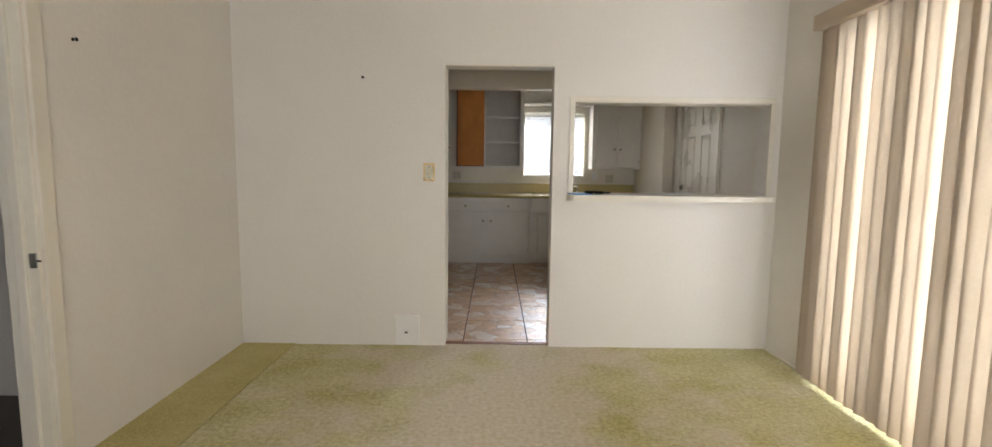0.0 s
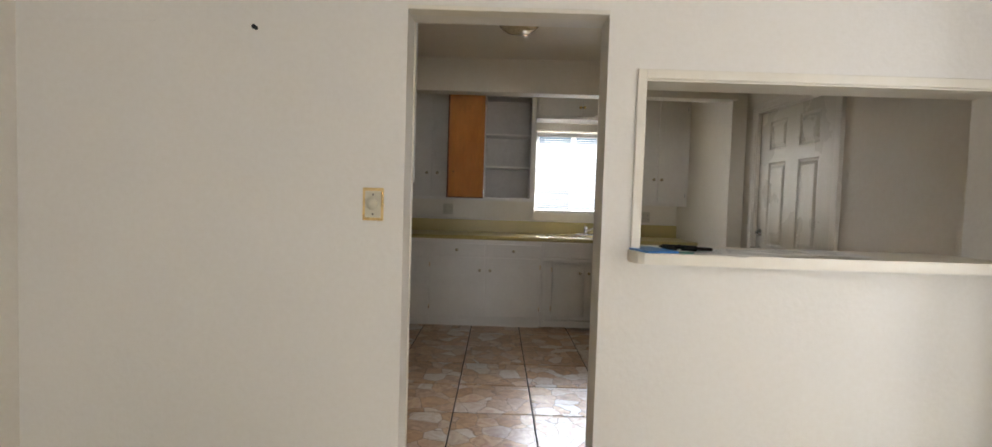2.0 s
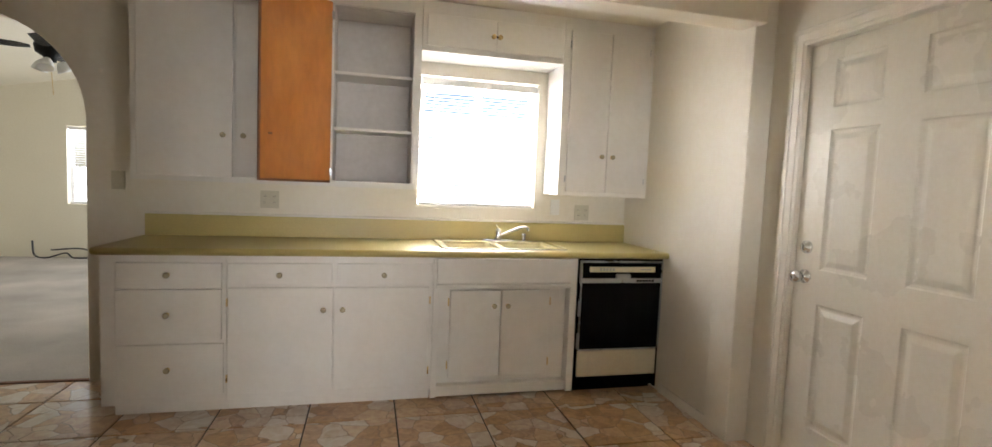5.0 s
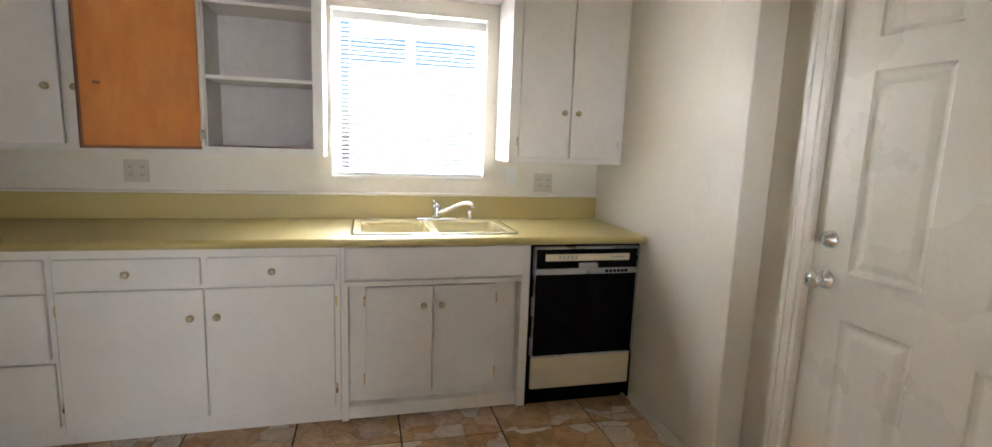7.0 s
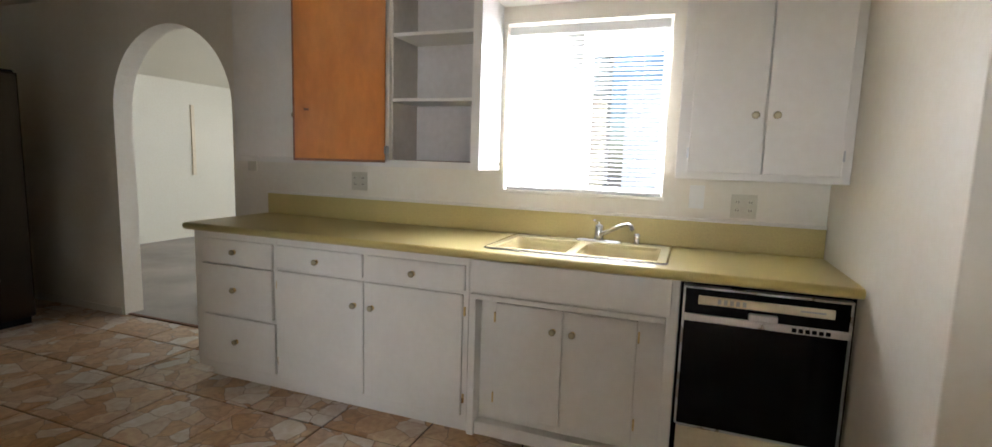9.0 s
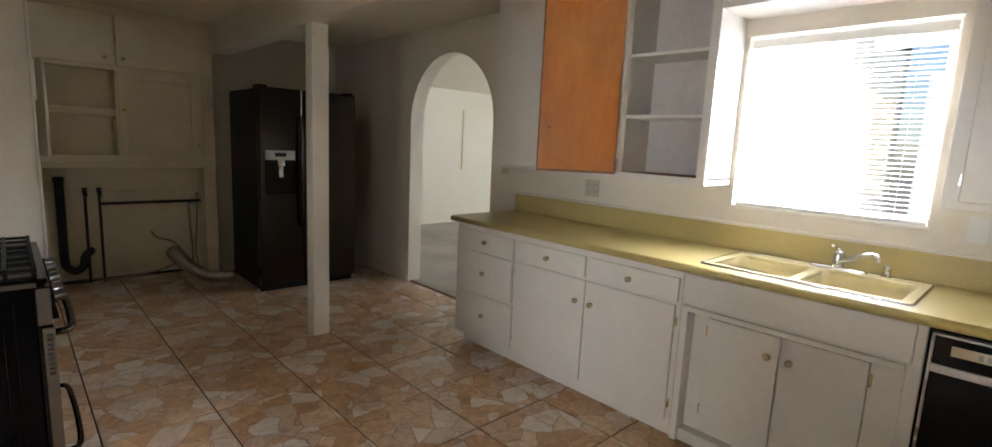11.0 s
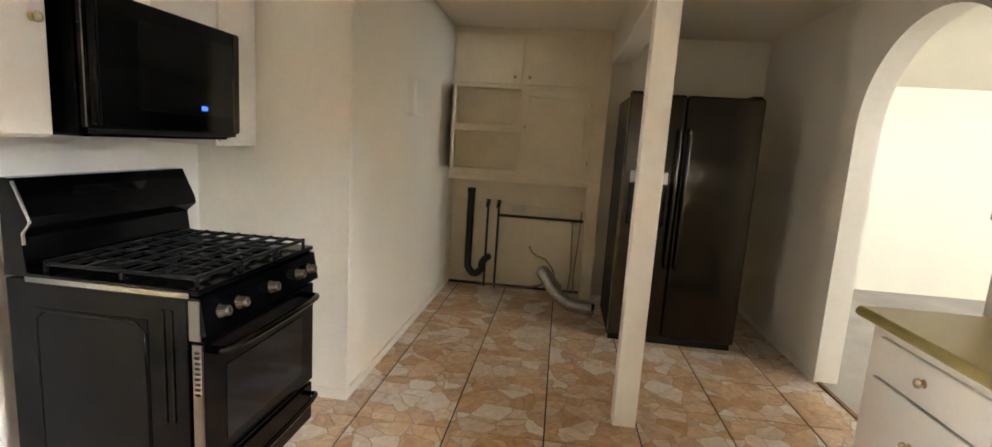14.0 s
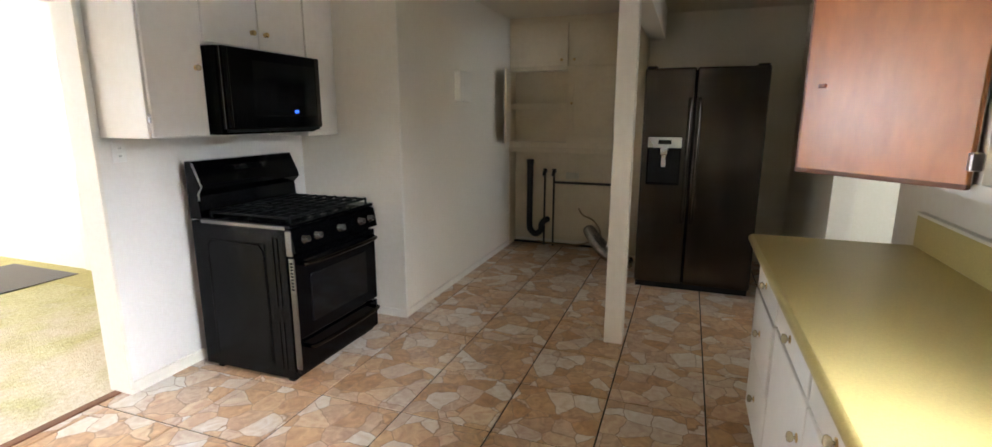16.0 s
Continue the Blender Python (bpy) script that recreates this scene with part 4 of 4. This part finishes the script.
CFY = 4.50
l1 = root("wall_cabinet", (-0.6, 4.3, 1.365), "white wall cabinet beside the microwave", "cabinet", "stove wall cabinets")
boxes("body", [((-0.77, YK, 1.365), (-0.44, CFY, H - 0.002))], CAB, l1, 0.003)
boxes("door", [((-0.762, CFY, 1.372), (-0.452, CFY + 0.017, H - 0.03))], CAB, l1, 0.004, 2)
knob((-0.72, CFY + 0.018, 1.71), TO_N, l1)
for hz in (1.46, 2.3):
    hinge((-0.447, CFY + 0.008, hz), l1, (0.004, 0.006, 0.02))
l2 = root("bridge_cabinet", (-1.15, 4.3, 1.83), "white two-door cabinet above the microwave", "cabinet", "stove wall cabinets")
boxes("body", [((-1.548, YK, 1.83), (-0.772, CFY, H - 0.002))], CAB, l2, 0.003)
for x0, x1, kx in ((-1.535, -1.163, -1.21), (-1.157, -0.785, -1.11)):
    boxes("door", [((x0, CFY, 1.845), (x1, CFY + 0.017, H - 0.03))], CAB, l2, 0.004, 2)
    knob((kx, CFY + 0.018, 1.93), TO_N, l2, 1)
l3 = root("wall_cabinet", (-1.7, 4.3, 1.34), "narrow white wall cabinet beside the microwave", "cabinet", "stove wall cabinets")
boxes("body", [((-1.866, YK, 1.34), (-1.55, CFY, H - 0.002))], CAB, l3, 0.003)
boxes("door", [((-1.81, CFY, 1.36), (-1.56, CFY + 0.017, H - 0.03))], CAB, l3, 0.004, 2)
knob((-1.60, CFY + 0.018, 1.70), TO_N, l3)
plate_switch("wall_outlet", (-0.52, YK, 1.29), 0.07, 0.1, "n", WHITEP, "white outlet under the wall cabinet", "outlet", "outlet")

M0, M1, MF = -1.545, -0.785, 4.62
mw = root("microwave", (-1.16, 4.4, 1.375), "black over-the-range microwave with blue clock", "microwave")
boxes("body", [((M0, YK, 1.38), (M1, MF - 0.04, 1.828))], BLACKP, mw, 0.004)
boxes("door", [((M0 + 0.002, MF - 0.036, 1.40), (M1 - 0.14 + 0.138, MF, 1.826))], BLACK, mw, 0.006, 2)
boxes("window", [((M0 + 0.05, MF, 1.47), (M1 - 0.2, MF + 0.002, 1.77))], DISP, mw, 0.001)
boxes("handle", [((M1 - 0.018, MF, 1.41), (M1 - 0.002, MF + 0.03, 1.82))], BLACK, mw, 0.006, 2)
boxes("door_edge_trim", [((M1 - 0.003, MF - 0.012, 1.405), (M1 + 0.003, MF - 0.006, 1.822))], TRIMSTEEL, mw, 0.001)
boxes("control_panel", [((M0 + 0.006, MF, 1.41), (M0 + 0.045, MF + 0.0025, 1.82))], BSTEEL, mw, 0.001)
boxes("underside", [((M0 + 0.02, YK + 0.02, 1.372), (M1 - 0.02, MF - 0.05, 1.38))], BLACKP, mw)
boxes("display", [((-1.325 + 0.012 * i, MF + 0.002, 1.487), (-1.317 + 0.012 * i, MF + 0.0035, 1.505)) for i in range(3)], BLUELED, mw, label="blue lit clock")
boxes("print", [((-1.25 + 0.03 * i, MF + 0.002, 1.487), (-1.235 + 0.03 * i, MF + 0.003, 1.494)) for i in range(8)], BLACKP, mw)
boxes("vent_grille", [((M0 + 0.02, MF - 0.03, 1.385), (M1 - 0.02, MF - 0.005, 1.4))], IRON, mw, 0.002)

# gas range
S0, S1, SB, SF = -1.56, -0.79, 4.27, 4.985
sv = root("gas_range", (-1.17, 4.6, 0), "black freestanding gas range with cast-iron grates", "range")
boxes("body", [((S0, SB, 0.03), (S1, SF - 0.06, 0.895))], BLACKP, sv, 0.006, 2)
boxes("side_panel", [((S1, SB + 0.10, 0.10), (S1 + 0.003, SF - 0.2, 0.80))], BLACKP, sv, 0.002, 2)
tube("pressed_rim", [(S1 + 0.003, SB + 0.11, 0.12), (S1 + 0.003, SB + 0.11, 0.76), (S1 + 0.003, SB + 0.14, 0.79), (S1 + 0.003, SF - 0.24, 0.79), (S1 + 0.003, SF - 0.21, 0.76), (S1 + 0.003, SF - 0.21, 0.12)], 0.004, BLACK, sv, 6, smooth_path=False)
boxes("vent_louvre", [((S1 + 0.003, SF - 0.035, 0.56 + 0.018 * i), (S1 + 0.0055, SF - 0.018, 0.568 + 0.018 * i)) for i in range(9)], HOLE, sv)
boxes("side_rib", [((S1, SF - 0.15 + 0.03 * i, z0), (S1 + 0.005, SF - 0.14 + 0.03 * i, z1)) for i in range(2) for z0, z1 in ((0.45, 0.84), (0.08, 0.36))], BLACK, sv, 0.002)
boxes("foot", [((x, y, 0), (x + 0.04, y + 0.04, 0.03)) for x in (S0 + 0.03, S1 - 0.07) for y in (SB + 0.05, SF - 0.14)], IRON, sv)
boxes("cooktop", [((S0 - 0.002, SB + 0.07, 0.895), (S1 + 0.002, SF - 0.02, 0.915))], BLACK, sv, 0.005, 2)
boxes("cooktop_trim", [((S1 + 0.0025, SB + 0.08, 0.885), (S1 + 0.006, SF - 0.05, 0.905)), ((S1 - 0.004, SF - 0.055, 0.745), (S1 + 0.004, SF - 0.015, 0.88)), ((S1 - 0.006, SF - 0.045, 0.10), (S1 + 0.004, SF - 0.01, 0.735))], TRIMSTEEL, sv, 0.002)
poly("control_panel", [(SF - 0.06, 0.895, S0), (SF - 0.015, 0.885, S0), (SF + 0.005, 0.765, S0), (SF - 0.06, 0.755, S0)], S1 - S0, BLACK, sv, "x")
poly("backguard", [(SB, 0.90, S0), (SB + 0.085, 0.905, S0), (SB + 0.07, 1.03, S0), (SB + 0.115, 1.07, S0), (SB + 0.11, 1.10, S0), (SB + 0.05, 1.225, S0), (SB, 1.225, S0)], S1 - S0, BLACK, sv, "x")
tube("backguard_trim", [(S1 + 0.002, SB + 0.085, 1.01), (S1 + 0.002, SB + 0.082, 1.045), (S1 + 0.002, SB + 0.112, 1.085), (S1 + 0.002, SB + 0.056, 1.215)], 0.005, STEEL, sv, 6, smooth_path=False)
dp = boxes("display", [((-0.16, -0.002, -0.035), (0.16, 0.0025, 0.035))], DISP, sv, 0.001)
dp.matrix_basis = pose(-1.13, SB + 0.083, 1.16, 26, 0, 180)
dg = boxes("clock_digits", [((-0.022 + 0.014 * i, -0.004, 0.008), (-0.013 + 0.014 * i, -0.0022, 0.022)) for i in range(3)], GREENLED, sv)
dg.matrix_basis = pose(-1.13, SB + 0.0835, 1.162, 26, 0, 180) @ pose(0, 0.008, 0)
boxes("oven_door", [((S0 + 0.006, SF - 0.058, 0.27), (S1 - 0.006, SF - 0.012, 0.745))], BLACK, sv, 0.008, 2)
boxes("oven_window", [((S0 + 0.12, SF - 0.012, 0.34), (S1 - 0.12, SF - 0.009, 0.62))], DISP, sv, 0.002)
boxes("drawer", [((S0 + 0.006, SF - 0.058, 0.07), (S1 - 0.006, SF - 0.016, 0.255))], BLACK, sv, 0.006, 2)
for hz, rr in ((0.70, 0.014), (0.225, 0.011)):
    tube("handle", [(S0 + 0.06, SF - 0.015, hz - 0.005), (S0 + 0.075, SF + 0.035, hz), (S0 + 0.25, SF + 0.048, hz), (S1 - 0.25, SF + 0.048, hz), (S1 - 0.075, SF + 0.035, hz), (S1 - 0.06, SF - 0.015, hz - 0.005)], rr, BSTEEL, sv, 10)
for kx in (-1.48, -1.38, -1.175, -0.97, -0.87):
    lathe("burner_knob", [(0.026, 0), (0.025, 0.008), (0.02, 0.012), (0.019, 0.034), (0.016, 0.038), (0.004, 0.038)], TRIMSTEEL, Matrix.Translation((kx, SF - 0.005, 0.825)) @ pose(0, 0, 0, -80, 0, 0), sv, 16)
for bx in (-1.40, -1.175, -0.95):
    for by in ((SB + 0.22, SB + 0.52) if bx != -1.175 else (SB + 0.37,)):
        lathe("burner", [(0.055, 0), (0.052, 0.008), (0.035, 0.01), (0.035, 0.018), (0.03, 0.021)], IRON, Matrix.Translation((bx, by, 0.915)), sv, 18)
for i in range(3):
    gx0, gx1 = S0 + 0.03 + i * 0.238, S0 + 0.03 + i * 0.238 + 0.233
    gy0, gy1, gz = SB + 0.11, SF - 0.045, 0.948
    bars = [((gx0, gy0, gz - 0.012), (gx0 + 0.012, gy1, gz)), ((gx1 - 0.012, gy0, gz - 0.012), (gx1, gy1, gz))]
    for j in range(8):
        y = gy0 + (gy1 - gy0 - 0.012) * j / 7
        bars.append(((gx0, y, gz - 0.01), (gx1, y + 0.012, gz + 0.004)))
    bars.append((((gx0 + gx1) / 2 - 0.006, gy0, gz - 0.01), ((gx0 + gx1) / 2 + 0.006, gy1, gz + 0.002)))
    bars += [((x, y, 0.914), (x + 0.012, y + 0.012, gz)) for x in (gx0, gx1 - 0.012) for y in (gy0, (gy0 + gy1) / 2, gy1 - 0.012)]
    boxes("grate", bars, IRON, sv, 0.002)

# ---- fridge ----
FX, F0, F1, FH = -3.21, 6.515, 7.435, 1.85
fr = root("refrigerator", (-3.6, 6.98, 0), "black stainless side-by-side refrigerator with water dispenser", "refrigerator")
boxes("body", [((-4.02, F0 + 0.005, 0.02), (FX - 0.09, F1 - 0.005, FH - 0.015))], FSIDE, fr, 0.006, 2)
FS = 6.91
boxes("door", [((FX - 0.085, F0, 0.06), (FX, FS - 0.004, FH))], BSTEEL, fr, 0.014, 3)
boxes("door", [((FX - 0.085, FS + 0.004, 0.06), (FX, F1, FH))], BSTEEL, fr, 0.014, 3)
boxes("toe_grille", [((FX - 0.08, F0 + 0.01, 0.0), (FX - 0.05, F1 - 0.01, 0.058))], IRON, fr)
boxes("hinge_cover", [((FX - 0.16, F0 + 0.01, FH - 0.016), (FX - 0.03, F0 + 0.09, FH + 0.018))], FSIDE, fr, 0.006, 2)
boxes("hinge_cover", [((FX - 0.16, F1 - 0.09, FH - 0.016), (FX - 0.03, F1 - 0.01, FH + 0.018))], FSIDE, fr, 0.006, 2)
for hy in (FS - 0.035, FS + 0.035):
    tube("handle", [(FX - 0.002, hy, 0.62), (FX + 0.045, hy, 0.66), (FX + 0.055, hy, 1.1), (FX + 0.045, hy, 1.56), (FX - 0.002, hy, 1.60)], 0.013, BSTEEL, fr, 10)
boxes("dispenser_panel", [((FX - 0.002, 6.565, 1.215), (FX + 0.006, 6.83, 1.30))], STEEL, fr, 0.003, 2)
boxes("dispenser_display", [((FX + 0.006, 6.65, 1.245), (FX + 0.008, 6.75, 1.28))], DISP, fr, 0.001)
boxes("dispenser_recess", [((FX - 0.001, 6.575, 0.925), (FX + 0.004, 6.82, 1.215))], DISP, fr, 0.002)
boxes("dispenser_frame", [((FX, 6.565, 0.91), (FX + 0.008, 6.577, 1.215)), ((FX, 6.818, 0.91), (FX + 0.008, 6.83, 1.215)), ((FX, 6.577, 0.91), (FX + 0.02, 6.818, 0.925))], BLACK, fr, 0.002)
boxes("dispenser_paddle", [((FX + 0.004, 6.67, 1.16), (FX + 0.03, 6.725, 1.215)), ((FX + 0.004, 6.68, 1.06), (FX + 0.018, 6.715, 1.16))], STEEL, fr, 0.005, 2)

# ---- nook with cupboards and pipes ----
NX = -4.25
nk = root("built_in_cupboard", (-4.36, 5.683, 0), "cream built-in cupboard with open shelves above a pipe recess", "cupboard")
boxes("body", [((-4.468, 5.002, 0), (NX, 5.010, H - 0.002)), ((-4.468, 6.335, 0), (NX, 6.44, H - 0.002)), ((-4.468, 5.010, 2.42), (NX, 6.335, H - 0.002)), ((-4.468, 5.010, 1.94), (NX, 6.335, 1.965)), ((-4.468, 5.010, 1.12), (NX, 6.335, 1.185)), ((-4.468, 5.642, 1.185), (NX, 5.672, 1.94)), ((-4.468, 5.672, 1.185), (NX - 0.012, 6.335, 1.94)), ((-4.468, 5.010, 1.965), (NX - 0.012, 6.335, 2.42)), ((-4.46, 5.010, 1.185), (-4.445, 5.642, 1.94))], NOOK, nk)
boxes("sill", [((NX - 0.02, 4.995, 1.075), (NX + 0.018, 6.335, 1.125))], NOOK, nk, 0.005, 2)
boxes("shelf", [((-4.445, 5.011, 1.535), (NX - 0.03, 5.641, 1.60))], NOOK, nk, 0.004)
boxes("door", [((NX - 0.011, 5.015, 1.975), (NX + 0.02, 5.642, 2.41))], NOOK, nk, 0.004, 2)
boxes("door", [((NX - 0.011, 5.662, 1.975), (NX + 0.02, 6.29, 2.41))], NOOK, nk, 0.004, 2)
boxes("door", [((NX - 0.011, 5.662, 1.20), (NX + 0.02, 5.719, 1.93)), ((NX - 0.011, 6.235, 1.20), (NX + 0.02, 6.29, 1.93)), ((NX - 0.011, 5.719, 1.20), (NX + 0.02, 6.235, 1.26)), ((NX - 0.011, 5.719, 1.87), (NX + 0.02, 6.235, 1.93)), ((NX - 0.011, 5.719, 1.26), (NX + 0.006, 6.235, 1.87))], NOOK, nk, 0.002)
od2 = boxes("open_door", [((0, -0.018, 0), (0.55, 0, 0.74))], NOOK, nk, 0.004, 2)
od2.matrix_basis = pose(NX + 0.005, 5.015, 1.195, 0, 0, 14)
for p in ((5.580, 2.04), (5.713, 2.04), (5.698, 1.60)):
    knob((NX + 0.02, p[0], p[1]), TO_E, nk, 1)
for hz in (1.3, 1.83):
    hinge((NX + 0.006, 6.295, hz), nk, (0.006, 0.004, 0.02))
boxes("back_board", [((-4.468, 5.011, 0.775), (-4.44, 6.334, 0.85))], NOOK, nk, 0.003)
boxes("recess_back", [((-4.4685, 5.011, 0.06), (-4.458, 6.334, 1.12))], NOOK, nk)
boxes("floor_gap", [((-4.46, 5.011, 0), (-4.43, 6.334, 0.02))], HOLE, nk)
PX = -4.385
tube("drain_pipe", [(PX, 5.21, 0.985), (PX, 5.21, 0.6), (PX, 5.21, 0.25), (PX, 5.225, 0.17), (PX, 5.285, 0.125), (PX, 5.345, 0.17), (PX, 5.355, 0.24), (PX, 5.385, 0.285), (PX - 0.06, 5.41, 0.295)], 0.035, PVC, None, 14, label="black plastic washer standpipe with trap", category="pipe")
lathe("pipe_collar", [(0.039, 0), (0.041, 0.012), (0.041, 0.04), (0.037, 0.05)], PVC, Matrix.Translation((PX, 5.21, 0.935)), bpy.data.objects["drain_pipe"], 14)
for py, top in ((5.385, 0.86), (5.49, 0.86)):
    r = root("water_pipe", (PX, py, 0), "dark water supply pipe with valve", "pipe", "water pipes")
    tube("pipe", [(PX, py, 0), (PX, py, top)], 0.012, PVC, r, 8)
    tube("valve", [(PX - 0.04, py, top - 0.01), (PX + 0.02, py, top - 0.005), (PX + 0.045, py, top - 0.05)], 0.019, PVC, r, 8)
    lathe("valve_wheel", [(0.022, 0), (0.026, 0.006), (0.02, 0.012)], IRON, Matrix.Translation((PX, py, top + 0.012)), r, 10)
tube("gas_pipe", [(PX, 5.50, 0.735), (PX, 6.32, 0.735)], 0.015, PVC, None, 8, smooth_path=False, label="black horizontal gas pipe on the wall", category="pipe")
wb = root("junction_box", (-4.44, 5.70, 0.81), "ivory surface outlet box in the recess", "outlet")
boxes("box", [((-4.44, 5.62, 0.775), (-4.39, 5.76, 0.845))], PLATE, wb, 0.004, 2)
boxes("valve_body", [((PX - 0.02, 6.20, 0.69), (PX + 0.02, 6.27, 0.72))], STEEL, wb, 0.003)
tube("cable", [(-4.43, 6.22, 0.70), (-4.43, 6.23, 0.45), (-4.42, 6.24, 0.22), (-4.36, 6.22, 0.03)], 0.007, CABLE, None, 6, label="tan cable hanging in the recess", category="cable")
tube("cable", [(-4.43, 6.30, 0.82), (-4.43, 6.29, 0.5), (-4.42, 6.27, 0.2), (-4.34, 6.28, 0.03)], 0.007, CABLE, None, 6, label="tan cable hanging in the recess", category="cable")
tube("power_cord", [(-4.42, 5.30, 0.03), (-4.36, 5.5, 0.03), (-4.2, 5.75, 0.07), (-4.06, 5.95, 0.15), (-4.06, 6.08, 0.25), (-4.1, 6.0, 0.38), (-4.12, 5.88, 0.43), (-4.12, 5.83, 0.50)], 0.009, CABLE, None, 7, label="brown cord curling over the duct", category="cable")
DUCT = [(-4.06, 6.12, 0.12), (-4.03, 6.02, 0.24), (-3.97, 5.98, 0.30), (-3.9, 6.02, 0.26), (-3.86, 6.10, 0.16), (-3.81, 6.22, 0.08), (-3.77, 6.34, 0.065), (-3.74, 6.44, 0.065)]
tube("dryer_duct", DUCT, 0.06, FOIL, None, 16, radii=lambda i: 0.062 if i % 2 else 0.05, label="crinkled silver foil dryer duct on the floor", category="duct")
bx = root("wall_box", (-2.93, 5.0, 1.71), "cream painted doorbell chime box on the wall", "chime box")
boxes("box", [((-3.05, 5.0, 1.59), (-2.80, 5.055, 1.84))], TRIM, bx, 0.006, 2)
boxes("seam", [((-3.0, 5.055, 1.6), (-2.85, 5.058, 1.83))], TRIM, bx, 0.002)

# ceiling fixture
cl = root("ceiling_light", (0.06, 5.5, H), "round ribbed glass ceiling light, switched off", "ceiling light")
lathe("base", [(0.15, 0), (0.15, -0.02), (0.13, -0.025)], WHITEP, Matrix.Translation((0.06, 5.5, H)), cl, 28)
lathe("diffuser", [(0.135, -0.02), (0.13, -0.04), (0.115, -0.045), (0.11, -0.06), (0.09, -0.064), (0.085, -0.075), (0.05, -0.08), (0.012, -0.085)], CRYSTAL, Matrix.Translation((0.06, 5.5, H)), cl, 28)

# lounge: fan and cables
FANX, FANY, FANZ = -2.85, 9.9, 2.42
fan = root("ceiling_fan", (FANX, FANY, 2.9), "dark ceiling fan with four blades and glass shades", "ceiling fan")
tube("rod", [(FANX, FANY, 2.95), (FANX, FANY, FANZ)], 0.014, IRON, fan, 8)
lathe("motor", [(0.03, 0.09), (0.1, 0.07), (0.12, 0.02), (0.11, -0.04), (0.05, -0.08), (0.045, -0.12)], IRON, Matrix.Translation((FANX, FANY, FANZ)), fan, 20)
for i in range(4):
    bl = poly("blade", [(0.14, -0.03, -0.004), (0.24, -0.06, -0.004), (0.62, -0.07, -0.004), (0.66, 0, -0.004), (0.62, 0.07, -0.004), (0.24, 0.06, -0.004), (0.14, 0.03, -0.004)], 0.008, IRON, fan, "z")
    bl.matrix_basis = Matrix.Translation((FANX, FANY, FANZ)) @ pose(0, 0, 0, 0, 0, 20 + 90 * i) @ pose(0, 0, 0, 10, 0, 0)
for i in range(3):
    a = radians(40 + 120 * i)
    lathe("shade", [(0.025, 0.06), (0.04, 0.04), (0.055, 0), (0.065, -0.035), (0.06, -0.035)], WHITEP, Matrix.Translation((FANX + 0.1 * math.cos(a), FANY + 0.1 * math.sin(a), FANZ - 0.16)) @ pose(0, 0, 0, 25 * math.sin(a), -25 * math.cos(a), 0), fan, 14)
tube("pull_chain", [(FANX, FANY, FANZ - 0.12), (FANX + 0.02, FANY, FANZ - 0.42)], 0.003, BRASS, fan, 5)
tube("cable", [(-4.75, 13.15, 0.25), (-4.7, 13.1, 0.05), (-4.5, 13.0, 0.02), (-4.3, 13.08, 0.08), (-4.15, 13.0, 0.02), (-3.9, 13.1, 0.03), (-4.1, 13.12, 0.14), (-4.5, 13.12, 0.12)], 0.012, PVC, None, 6, label="loose coil of dark cable on the carpet", category="cable")
boxes("smoke_alarm", [((-5.76, 13.0, 2.0), (-5.70, 13.12, 2.12))], WHITEP, bevel=0.01, seg=2, label="small white box high on lounge wall", category="alarm")
boxes("window_casing", [((-5.78, 10.9, 0.95), (-5.755, 10.96, 2.0))], NOOK, bevel=0.004, label="tan wooden strip on lounge wall", kind="structure", category="trim")

# ---- tiled floor ----
fl = boxes("floor_kitchen", [((-4.5, YS + 0.035, -0.1), (2.2, YN + 0.03, -0.006))], GROUT, label="brown flagstone-print tile floor with dark grout", kind="structure", category="floor")
PIT, GX, GY = 0.485, -0.76, 6.09
TM = {}


def tile_mesh(w, d):
    key = (round(w, 3), round(d, 3))
    if key not in TM:
        bm = bmesh.new()
        add_box(bm, (0, 0, -0.012), (w, d, 0), 0.0025)
        o = finish("tile", bm, TILE)
        TM[key] = o.data
        bpy.data.objects.remove(o)
    return TM[key]


G = 0.008
for i in range(-9, 7):
    for j in range(-6, 5):
        x0, x1 = max(GX + i * PIT + G / 2, -4.47), min(GX + (i + 1) * PIT - G / 2, 2.06)
        y0, y1 = max(GY + j * PIT + G / 2, YS + 0.09), min(GY + (j + 1) * PIT - G / 2, YN + 0.02)
        if x1 - x0 < 0.03 or y1 - y0 < 0.03:
            continue
        if y1 < 4.95 and x1 < -2.0:
            continue
        t = new("tile", tile_mesh(x1 - x0, y1 - y0))
        t.parent = fl
        t.location = (x0, y0, random.uniform(-0.0008, 0.0004))
boxes("threshold", [((-0.40, YS + 0.035, -0.006), (0.356, YS + 0.088, 0.005))], WOODEDGE, bevel=0.003, label="worn wooden threshold strip", kind="structure", category="threshold")
boxes("threshold_arch", [((-2.84, YN + 0.02, -0.006), (-1.64, YN + 0.05, 0.008))], WOODEDGE, bevel=0.002, label="dark threshold strip under the arch", kind="structure", category="threshold")
